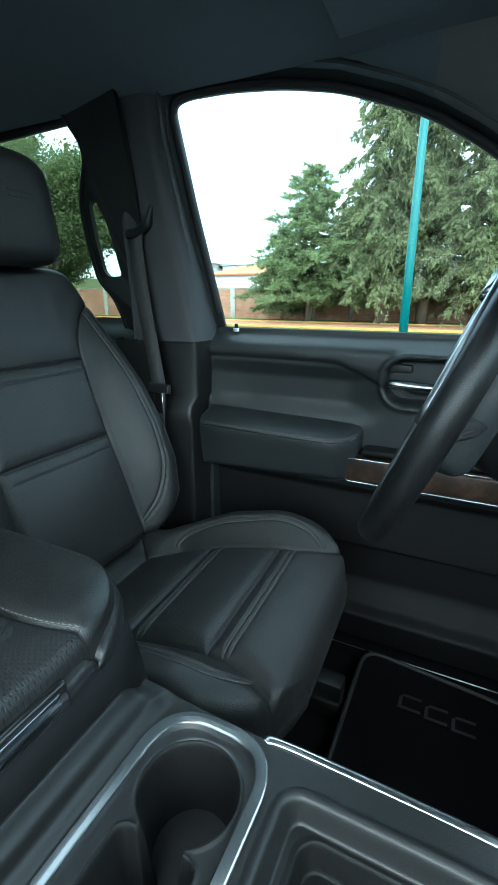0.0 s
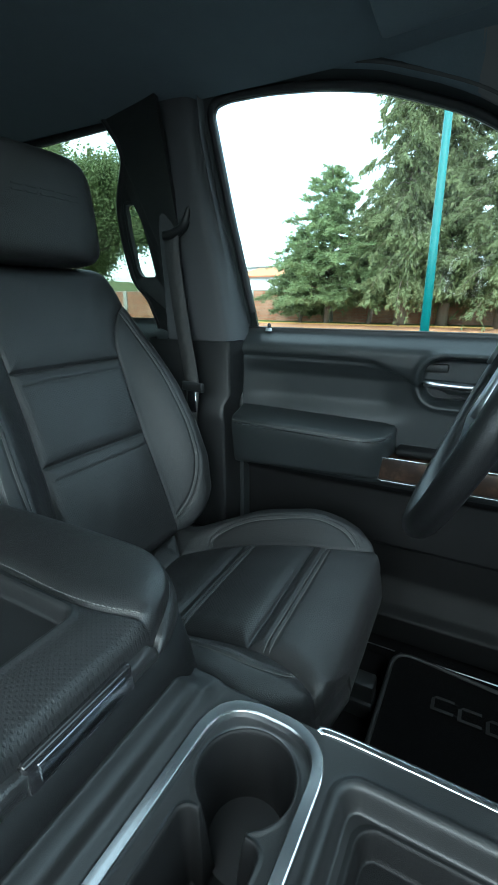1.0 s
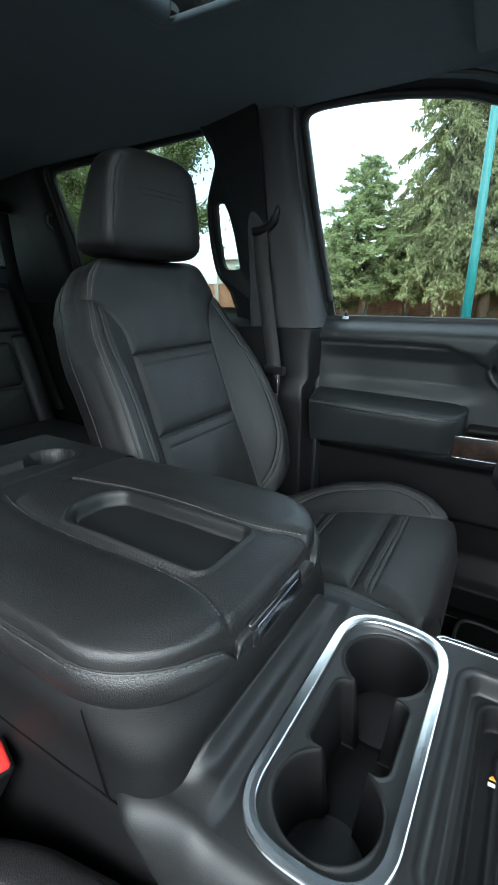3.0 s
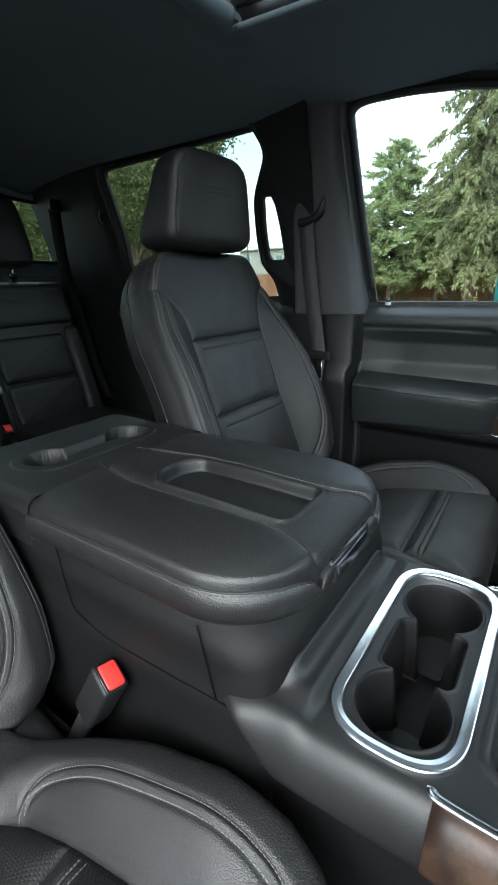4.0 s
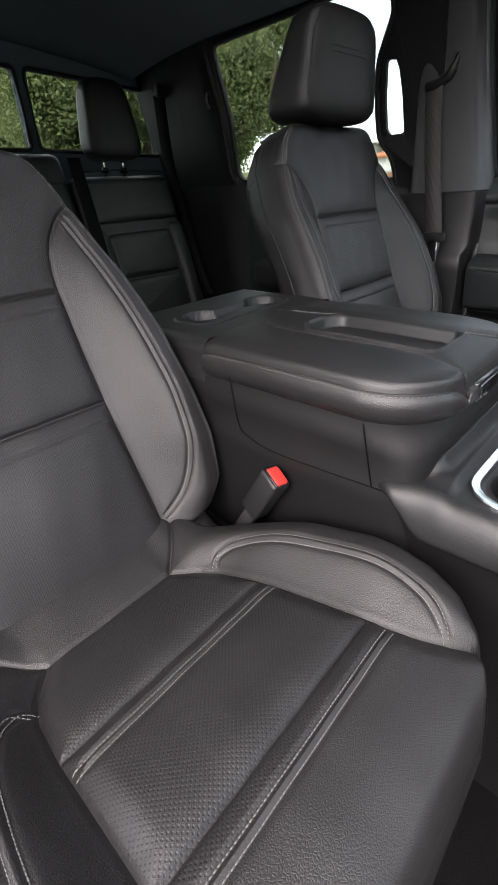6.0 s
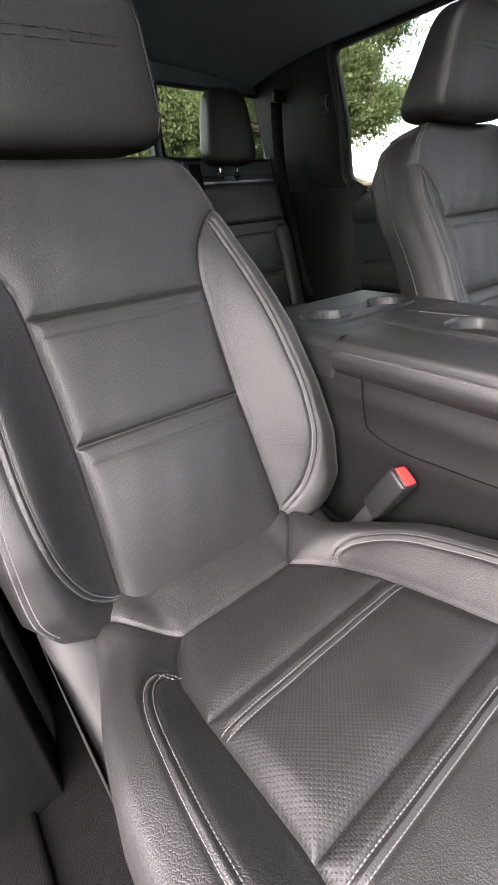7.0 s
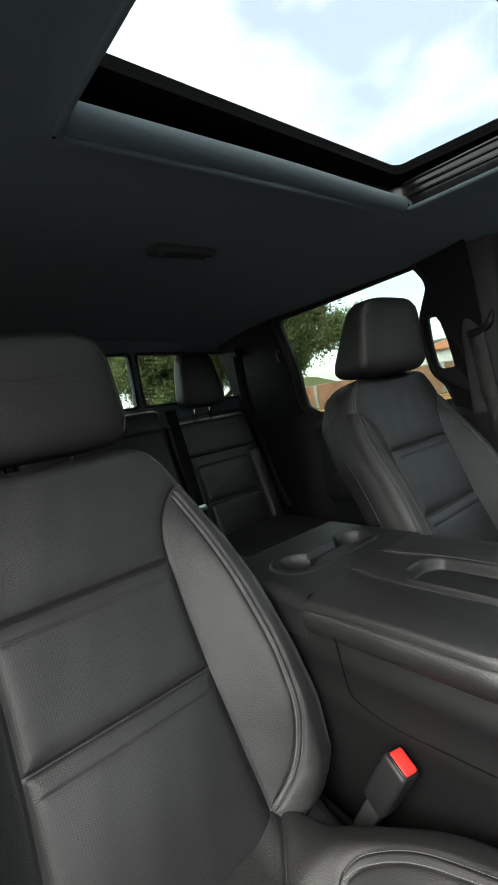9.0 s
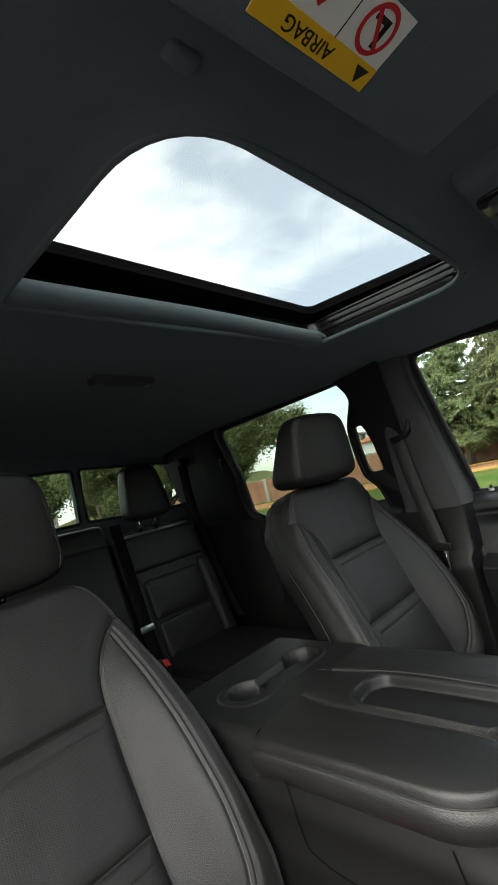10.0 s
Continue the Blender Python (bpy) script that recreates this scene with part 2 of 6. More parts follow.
# ---- tools ----
def mesh_of(name, verts, faces, mats, smooth=True, index=None):
    me = bpy.data.meshes.new(name)
    me.from_pydata([tuple(map(float, v)) for v in verts], [], [tuple(map(int, f)) for f in faces])
    for m in (mats if isinstance(mats, (list, tuple)) else [mats]):
        me.materials.append(m)
    if smooth:
        me.polygons.foreach_set("use_smooth", [True] * len(me.polygons))
    if index is not None:
        me.polygons.foreach_set("material_index", [int(i) for i in index])
    me.update()
    return me


def hang(ob, parent):
    ob.parent = parent
    if parent.type == "EMPTY":
        ob.matrix_parent_inverse = parent.matrix_basis.inverted()
    return ob


def part(name, shape, mats, parent=None, label="", smooth=True, index=None):
    """One mesh object from a bmesh or from (verts, faces), under a thing or a part."""
    if isinstance(shape, bmesh.types.BMesh):
        me = bpy.data.meshes.new(name)
        bmesh.ops.recalc_face_normals(shape, faces=shape.faces[:])
        shape.to_mesh(me)
        shape.free()
        for m in (mats if isinstance(mats, (list, tuple)) else [mats]):
            me.materials.append(m)
        if smooth:
            me.polygons.foreach_set("use_smooth", [True] * len(me.polygons))
            me.set_sharp_from_angle(angle=radians(38))
    else:
        me = mesh_of(name, shape[0], shape[1], mats, smooth, index)
    ob = new(name, me)
    if parent is not None:
        hang(ob, parent)
    if label:
        tagged(ob, label)
    return ob


def thing(name, at, label, category, group="", kind=""):
    ob = new(name)
    ob.empty_display_size = 0.05
    ob.matrix_basis = pose(*at)
    return tagged(ob, label, category, group, kind)


def box(lo, hi, bevel=0.004, seg=2):
    bm = bmesh.new()
    bmesh.ops.create_cube(bm, size=1)
    for v in bm.verts:
        v.co = Vector([(a + b) / 2 + c * (b - a) for a, b, c in zip(lo, hi, v.co)])
    if bevel:
        bmesh.ops.bevel(bm, geom=bm.edges[:], offset=bevel, segments=seg, profile=0.5, affect="EDGES", clamp_overlap=True)
    return bm


def turned(bm, m):
    bmesh.ops.transform(bm, matrix=m, verts=bm.verts[:])
    return bm


def joined(*bms):
    out = bms[0]
    for b in bms[1:]:
        me = bpy.data.meshes.new("t")
        b.to_mesh(me)
        b.free()
        out.from_mesh(me)
        bpy.data.meshes.remove(me)
    return out


def tube(points, radius, n=10, closed=False, flat=1.0, flat_dir=(0, 0, 1)):
    """A round or flattened bar along points; radius may be a list."""
    P = [Vector(p) for p in points]
    k = len(P)
    R = radius if isinstance(radius, (list, tuple)) else [radius] * k
    verts, faces = [], []
    for i, p in enumerate(P):
        a, b = (P[(i - 1) % k], P[(i + 1) % k]) if closed else (P[max(i - 1, 0)], P[min(i + 1, k - 1)])
        d = (b - a).normalized()
        f = Vector(flat_dir)
        s = d.cross(f)
        if s.length < 1e-4:
            s = d.cross(Vector((1, 0.3, 0.2)))
        s.normalize()
        f = s.cross(d).normalized()
        for j in range(n):
            c = 2 * math.pi * j / n
            verts.append(p + s * (R[i] * math.cos(c)) + f * (R[i] * flat * math.sin(c)))
    for i in range(k if closed else k - 1):
        for j in range(n):
            a, b = i * n, ((i + 1) % k) * n
            faces.append((a + j, a + (j + 1) % n, b + (j + 1) % n, b + j))
    if not closed:
        faces.append(tuple(range(n))[::-1])
        faces.append(tuple(range((k - 1) * n, k * n)))
    return verts, faces


def smooth_line(points, n=8, closed=False):
    """Catmull-Rom through the points."""
    P = [np.array(p, float) for p in points]
    k, out = len(P), []
    for i in range(k if closed else k - 1):
        a, b, c, d = (P[(i + o) % k] if closed else P[min(max(i + o, 0), k - 1)] for o in (-1, 0, 1, 2))
        for j in range(n):
            t = j / n
            out.append(0.5 * ((2 * b) + (c - a) * t + (2 * a - 5 * b + 4 * c - d) * t * t + (3 * b - a - 3 * c + d) * t ** 3))
    if not closed:
        out.append(P[-1])
    return [tuple(p) for p in out]


def rounded(points, radius, seg=6):
    """Round the corners of a 2D polygon; radius one number or one a corner."""
    out, k = [], len(points)
    for i in range(k):
        r = radius[i] if isinstance(radius, (list, tuple)) else radius
        p, a, b = Vector(points[i]), Vector(points[i - 1]), Vector(points[(i + 1) % k])
        u, w = (a - p), (b - p)
        r1 = min(r, 0.49 * u.length, 0.49 * w.length)
        if r1 < 1e-5:
            out.append(tuple(p))
            continue
        s, e = p + u.normalized() * r1, p + w.normalized() * r1
        for j in range(seg + 1):
            t = j / seg
            out.append(tuple((1 - t) ** 2 * s + 2 * t * (1 - t) * p + t * t * e))
    return out


def offset_loop(loop, d):
    """Move a closed 2D loop outward by d (counter-clockwise or not)."""
    area = sum(a[0] * b[1] - b[0] * a[1] for a, b in zip(loop, loop[1:] + loop[:1]))
    sgn = 1 if area > 0 else -1
    out, k = [], len(loop)
    for i in range(k):
        a, b = Vector(loop[i - 1]), Vector(loop[(i + 1) % k])
        t = (b - a).normalized()
        out.append((loop[i][0] + sgn * d * t.y, loop[i][1] - sgn * d * t.x))
    return out


def loft(rings, closed_ring=True, caps=True):
    """Skin between rings that have the same number of points."""
    n = len(rings[0])
    verts = [p for r in rings for p in r]
    faces = []
    for i in range(len(rings) - 1):
        for j in range(n if closed_ring else n - 1):
            a, b = i * n, (i + 1) * n
            faces.append((a + j, a + (j + 1) % n, b + (j + 1) % n, b + j))
    if caps and closed_ring:
        faces.append(tuple(range(n))[::-1])
        faces.append(tuple(range((len(rings) - 1) * n, len(rings) * n)))
    return verts, faces


def holed_panel(outer, holes, place, shift):
    """A thick flat panel with openings. place maps 2D to 3D, shift is its thickness as a vector."""
    from mathutils.geometry import tessellate_polygon
    loops = [outer] + holes
    tris = tessellate_polygon([[Vector((p[0], p[1], 0)) for p in l] for l in loops])
    flat = [p for l in loops for p in l]
    k = len(flat)
    front = [Vector(place(*p)) for p in flat]
    verts = front + [v + Vector(shift) for v in front]
    faces = [tuple(t) for t in tris] + [(t[0] + k, t[2] + k, t[1] + k) for t in tris]
    o = 0
    for l in loops:
        for j in range(len(l)):
            a, b = o + j, o + (j + 1) % len(l)
            faces.append((a, b, b + k, a + k))
        o += len(l)
    return verts, faces


def grid_faces(nu, nv, keep=None):
    i, j = np.meshgrid(np.arange(nv - 1), np.arange(nu - 1), indexing="ij")
    a = (i * nu + j).ravel()
    f = np.stack([a, a + 1, a + nu + 1, a + nu], 1)
    return f if keep is None else f[keep.ravel()]


def seg_dist(px, py, line):
    """Distance of points to a polyline."""
    best = np.full(px.shape, 9.0)
    for (x0, y0), (x1, y1) in zip(line, line[1:]):
        dx, dy = x1 - x0, y1 - y0
        t = np.clip(((px - x0) * dx + (py - y0) * dy) / (dx * dx + dy * dy + 1e-12), 0, 1)
        best = np.minimum(best, np.hypot(px - x0 - t * dx, py - y0 - t * dy))
    return best


def sstep(a, b, x):
    t = np.clip((x - a) / (b - a), 0, 1)
    return t * t * (3 - 2 * t)


def rrect(px, py, x0, x1, y0, y1, r):
    """Signed distance to a rounded rectangle, negative inside."""
    qx, qy = np.abs(px - (x0 + x1) / 2) - (x1 - x0) / 2 + r, np.abs(py - (y0 + y1) / 2) - (y1 - y0) / 2 + r
    return np.hypot(np.maximum(qx, 0), np.maximum(qy, 0)) + np.minimum(np.maximum(qx, qy), 0) - r


def along(line, step):
    """Even steps along a polyline of any dimension: (point, direction)."""
    P = [np.array(p, float) for p in line]
    out, left = [], 0.0
    for a, b in zip(P, P[1:]):
        d = np.linalg.norm(b - a)
        if d < 1e-9:
            continue
        s = left
        while s < d:
            out.append((a + (b - a) * s / d, (b - a) / d))
            s += step
        left = s - d
    return out


def stitches(place, lines, step=0.0055, length=0.0036, thick=0.0007, lift=0.0004):
    """Raised thread dashes on a surface; place(a, b) gives its points."""
    verts, faces = [], []
    for line in lines:
        for p, d in along(line, step):
            q0, q1 = p - d * length / 2, p + d * length / 2
            s = np.array((-d[1], d[0])) * thick
            c = [Vector(place(*(q0 + s))), Vector(place(*(q0 - s))), Vector(place(*(q1 - s))), Vector(place(*(q1 + s)))]
            n = (c[1] - c[0]).cross(c[3] - c[0])
            if n.length < 1e-12:
                continue
            n.normalize()
            k = len(verts)
            mid = [(c[0] + c[1]) / 2 + n * (lift + thick * 1.3) * 1.0, (c[2] + c[3]) / 2 + n * (lift + thick * 1.3)]
            verts += [v + n * lift * 0.2 for v in c] + mid
            faces += [(k, k + 4, k + 5, k + 3), (k + 4, k + 1, k + 2, k + 5), (k, k + 1, k + 4), (k + 3, k + 5, k + 2)]
    return verts, faces


# ---- the cab: floor, roof lining, body sides, rear wall ----
def side_x(z):
    return 0.840 - 0.262 * (z - 1.40) if z > 1.40 else 0.840 + 0.03 * min(1.0, (1.40 - z) / 0.2)


def roof_z(x, y):
    z = 1.905 - 0.05 * (x / 0.6) ** 2 - 0.05 * np.maximum(0, 0.62 - y) * np.clip(1 - (x / 0.72) ** 2, 0, 1)
    return z - 0.045 * np.maximum(0, y - 1.45) ** 2 / 0.25


FRONT_WIN = [(0.593, 1.822), (0.56, 1.828), (0.472, 1.826), (0.362, 1.815), (0.262, 1.796), (0.168, 1.763), (0.114, 1.742), (0.034, 1.695), (-0.10, 1.60), (-0.25, 1.48), (-0.34, 1.393), (0.547, 1.393), (0.554, 1.461), (0.577, 1.646)]
FRONT_WIN = rounded(FRONT_WIN, [0.035, 0.02, 0.03, 0.03, 0.03, 0.03, 0.03, 0.03, 0.05, 0.05, 0.02, 0.012, 0.03, 0.03], 4)
REAR_WIN = rounded([(1.478, 1.815), (0.72, 1.832), (0.70, 1.40), (1.40, 1.405), (1.482, 1.453), (1.462, 1.62)], [0.02, 0.02, 0.01, 0.02, 0.03, 0.03], 4)


def on_side(y, z):
    return (side_x(z), y, z)


def open_loop(loop, z0=1.412):
    """The part of a closed outline above the belt line, in order."""
    k = len(loop)
    first = next(i for i in range(k) if loop[i][1] > z0 and loop[i - 1][1] <= z0)
    turn = loop[first:] + loop[:first]
    return [p for p in turn if p[1] > z0]


def body_side(sign):
    """The upper half of the cab's side with its window openings, and the lower panel."""
    holes = [FRONT_WIN, REAR_WIN] if sign > 0 else [REAR_WIN]
    lo = -0.85 if sign > 0 else 0.62
    v, f = holed_panel([(lo, 1.385), (1.95, 1.385), (1.95, 1.845), (lo if sign < 0 else 0.30, 1.845)] + ([(-0.05, 1.72), (-0.62, 1.385 + 0.03)] if sign > 0 else []), holes, on_side, (0.008, 0, 0.0))
    v = [(sign * p[0], p[1], p[2]) for p in v]
    name = "wall_driver_side" if sign > 0 else "wall_passenger_side"
    upper = part(name, (v, f), SOFT, None, "", False)
    tagged(upper, "dark painted cab side with window openings", "car body", kind="structure")
    low = part("lower_body_panel", box((sign * 0.905 if sign < 0 else 0.875, -0.85 if sign > 0 else 0.62, 0.5), (-0.875 if sign < 0 else 0.905, 1.95, 1.385), 0.01), PAINT, upper)
    for win, glass, nm in ((FRONT_WIN, GLASS, "front_side_glass"), (REAR_WIN, PRIVACY, "rear_side_glass")):
        if sign < 0 and win is FRONT_WIN:
            continue
        big = offset_loop(win, 0.012)
        ring = [[(sign * (side_x(z) + dx), y, z) for y, z in loop] for dx, loop in ((0.009, big), (0.013, big))]
        pane = part(nm, loft(ring, True, True), glass, upper, "", False)
        pane.visible_shadow = win is REAR_WIN
        part("window_seal", tube([(sign * (side_x(z) - 0.002), y, z) for y, z in open_loop(offset_loop(win, 0.007))], 0.007, 8), RUBBER, upper, "black rubber window seal")
    return upper


side_driver = body_side(1)
side_passenger = body_side(-1)

# door window frames: a raised band round each opening on the driver's side
def window_frame(win, parent, wide, name, d0=0.013):
    rings = []
    for d, dx in ((d0, 0.002), (d0 + 0.004, -0.006), (d0 + 0.014, -0.012), (wide - 0.01, -0.020), (wide, -0.014), (wide + 0.002, 0.004)):
        rings.append([(side_x(z) + dx, y, z) for y, z in open_loop(offset_loop(win, d), 1.40)][:999])
    k = min(len(r) for r in rings)
    rings = [r[:k] for r in rings]
    return part(name, loft(rings, False, False), SOFT, parent)


window_frame(FRONT_WIN, side_driver, 0.042, "front_window_frame")
window_frame(REAR_WIN, side_driver, 0.038, "rear_window_frame")

# floor and sills
floor = part("floor", box((-0.90, -1.0, 0.55), (0.90, 1.95, 0.62), 0.005), CARPET)
tagged(floor, "black carpeted cab floor", "floor", kind="structure")
for s in (-1, 1):
    sill = part("door_sill", box((s * 0.83 - 0.05, -0.75, 0.60), (s * 0.83 + 0.05, 1.2, 0.640), 0.012, 3), CARPET)
    tagged(sill, "black plastic door sill trim", "sill", kind="structure")
plate = part("sill_plate", box((0.783, -0.35, 0.641), (0.787, 0.32, 0.643), 0.001, 1), DULL)
tagged(plate, "thin bright metal sill strip", "trim", kind="structure")

# firewall, dash and windscreen close the front
firewall = part("wall_front", box((-0.90, -1.02, 0.5), (0.90, -0.98, 1.25), 0.01), CARPET)
tagged(firewall, "dark carpeted bulkhead of the footwell", "bulkhead", kind="structure")
screen = part("windscreen", loft([[(x, y, z) for x, y, z in ((-0.80, -0.98, 1.22), (0.80, -0.98, 1.22), (0.66, -0.30, 1.80), (-0.66, -0.30, 1.80))], [(x, y - 0.004, z + 0.004) for x, y, z in ((-0.80, -0.98, 1.22), (0.80, -0.98, 1.22), (0.66, -0.30, 1.80), (-0.66, -0.30, 1.80))]]), GLASS, None, "", False)
screen.visible_shadow = False
tagged(screen, "clear curved windscreen", "windscreen", kind="structure")

# roof lining with the sunroof's opening, in one sheet
SUN = (-0.388, 0.385, 0.300, 0.70)


def sun_sd(px, py):
    front = rrect(px, py, SUN[0], SUN[1], SUN[2], SUN[3], 0.085)
    back = rrect(px, py, SUN[0], SUN[1], 0.50, SUN[3], 0.02)
    return np.minimum(front, back)


def lining():
    xs, ys = np.arange(-0.71, 0.7101, 0.01), np.arange(-0.32, 1.945, 0.01)
    X, Y = np.meshgrid(xs, ys)
    for _ in range(3):
        sd = sun_sd(X, Y)
        gx, gy = (sun_sd(X + 1e-4, Y) - sd) / 1e-4, (sun_sd(X, Y + 1e-4) - sd) / 1e-4
        near = np.abs(sd) < 0.0075
        X, Y = np.where(near, X - sd * gx, X), np.where(near, Y - sd * gy, Y)
    Z = roof_z(X, Y)
    sd = sun_sd(X, Y)
    Z = Z - 0.010 * np.exp(-(np.maximum(sd, 0) / 0.018) ** 2)
    cx, cy = (X[:-1, :-1] + X[1:, 1:]) / 2, (Y[:-1, :-1] + Y[1:, 1:]) / 2
    return list(zip(X.ravel(), Y.ravel(), Z.ravel())), grid_faces(len(xs), len(ys), sun_sd(cx, cy) > 0)


ceiling = part("ceiling", lining(), CLOTH)
tagged(ceiling, "dark cloth roof lining with a sunroof opening", "headliner", kind="structure")
sun_loop = rounded([(SUN[0], SUN[2]), (SUN[1], SUN[2]), (SUN[1], SUN[3]), (SUN[0], SUN[3])], [0.10, 0.10, 0.03, 0.03], 8)
part("sunroof_edge_roll", tube([(x, y, roof_z(x, y) - 0.006) for x, y in sun_loop], 0.006, 8, True), CLOTH, ceiling)
# the well between lining and roof skin, the skin itself, and the glass
part("sunroof_well", loft([[(x, y, roof_z(x, y) - 0.004) for x, y in offset_loop(sun_loop, 0.004)], [(x, y, roof_z(x, y) + 0.055) for x, y in offset_loop(sun_loop, 0.012)]], True, False), GLOSS, ceiling)
roof_hole = rounded([(-0.40, 0.25), (0.380, 0.25), (0.380, 0.682), (-0.40, 0.657)], 0.03, 5)
v, f = holed_panel([(-0.80, -0.32), (0.80, -0.32), (0.80, 1.97), (-0.80, 1.97)], [roof_hole], lambda x, y: (x, y, 1.955 - 0.085 * max(0, 0.62 - y)), (0, 0, 0.02))
roof = part("roof", (v, f), FRIT, None, "", False)
tagged(roof, "dark painted steel roof panel over the cab", "roof", kind="structure")
ring = [(x, y, 1.962 - 0.085 * max(0, 0.62 - y)) for x, y in offset_loop(roof_hole, 0.01)]
pane = part("sunroof_glass", loft([ring, [(x, y, z + 0.004) for x, y, z in ring]]), ROOFGLASS, roof, "", False)
for k in range(3):
    part("sunroof_rail", tube([(0.372 - 0.007 * k, 0.32, roof_z(0.37, 0.32) + 0.014 + 0.012 * k), (0.372 - 0.007 * k, 0.66, roof_z(0.37, 0.66) + 0.014 + 0.012 * k)], 0.0035, 6), GLOSS, ceiling)
# the rolled cloth bar across the back of the opening
bar = smooth_line([(-0.378, 0.684, 1.900), (-0.34, 0.684, 1.897), (0.0, 0.694, 1.904), (0.33, 0.684, 1.890), (0.372, 0.676, 1.892)], 8)
part("sunshade_bar", tube(bar, [0.012] + [0.0235] * (len(bar) - 2) + [0.012], 12, False, 0.8), CLOTH, ceiling, "padded cloth lip behind the sunroof")

# rear wall with a split sliding window
REAR_PANES = [rounded(p, 0.022, 4) for p in (
    [(0.285, 1.795), (0.285, 1.565), (0.805, 1.548), (0.765, 1.768)],
    [(-0.255, 1.795), (-0.255, 1.565), (0.255, 1.565), (0.255, 1.795)],
    [(-0.285, 1.795), (-0.765, 1.768), (-0.805, 1.548), (-0.285, 1.565)])]
v, f = holed_panel([(-0.88, 0.55), (0.88, 0.55), (0.88, 1.60), (0.76, 1.93), (-0.76, 1.93), (-0.88, 1.60)], REAR_PANES, lambda x, z: (x, 1.925, z), (0, 0.04, 0))
rear_wall = part("wall_rear", (v, f), CLOTH, None, "", False)
tagged(rear_wall, "dark cloth rear cab wall with a split window", "cab wall", kind="structure")
for loop in REAR_PANES:
    ring = [(x, 1.945, z) for x, z in offset_loop(loop, 0.01)]
    pane = part("rear_glass", loft([ring, [(x, y + 0.004, z) for x, y, z in ring]]), PRIVACY, rear_wall, "", False)
    part("rear_window_seal", tube([(x, 1.925, z) for x, z in loop], 0.007, 6, True), RUBBER, rear_wall)

# ---- front seats ----
class SeatFrame:
    """Where one seat's backrest, cushion and headrest stand; the back may lean sideways, the cushion turn a little."""

    def __init__(self, back, recline, lean, cushion, turn, head):
        self.back, self.cushion, self.head = np.array(back), np.array(cushion), np.array(head)
        self.up = np.array((lean, math.sin(radians(recline)), math.cos(radians(recline))))
        self.n = np.array((0.0, -math.cos(radians(recline)), math.sin(radians(recline))))
        self.turn = turn

    def on_cushion(self, q):
        q = np.asarray(q, float)
        x, y, z = q[..., 0], q[..., 1], q[..., 2]
        return np.stack([x - self.turn * (y - 0.35), y + self.turn * x, z], -1) + self.cushion


HT = np.array([-0.415, -0.39, -0.35, -0.28, -0.20, -0.10, 0.0, 0.08, 0.13, 0.157, 0.18, 0.196, 0.205])
WT = np.array([0.190, 0.232, 0.256, 0.261, 0.258, 0.251, 0.240, 0.221, 0.206, 0.193, 0.175, 0.156, 0.132])


def mirror(line):
    return [(-a, b) for a, b in line]


BK_INS = [(0.133, 0.0), (0.131, -0.10), (0.132, -0.20), (0.138, -0.32), (0.142, -0.41)]
BK_UP = smooth_line([(0.133, 0.0), (0.136, 0.03), (0.147, 0.064), (0.172, 0.098), (0.200, 0.118), (0.240, 0.132)], 5)
BK_BOL = smooth_line([(0.180, 0.100), (0.186, 0.075), (0.199, 0.012), (0.210, -0.106), (0.2145, -0.20), (0.208, -0.285), (0.188, -0.340), (0.162, -0.368), (0.141, -0.378)], 6)
BK_EDGE = smooth_line([(0.150, 0.190), (0.180, 0.157), (0.2075, 0.08), (0.227, 0.0), (0.238, -0.10), (0.245, -0.20), (0.2485, -0.28), (0.246, -0.345), (0.232, -0.375)], 6)
BK_SEAM = [[(-0.133, 0.0), (0.133, 0.0)], [(-0.132, -0.172), (0.132, -0.172)], BK_INS, mirror(BK_INS), BK_UP, mirror(BK_UP)]
BK_SOFT = [BK_BOL, mirror(BK_BOL)]
BK_CROSS = [[(-0.133, -0.025), (0.133, -0.025)], [(-0.132, -0.200), (0.132, -0.200)]]


def pw(x, xs, ys):
    """Smooth interpolation in a table."""
    x = np.asarray(x, float)
    return sum(np.interp(x + o, xs, ys) for o in (-0.012, -0.004, 0.004, 0.012)) / 4


def roll(e, r):
    e = np.clip(e, 0, r)
    return r - np.sqrt(np.maximum(r * r - (r - e) ** 2, 0))


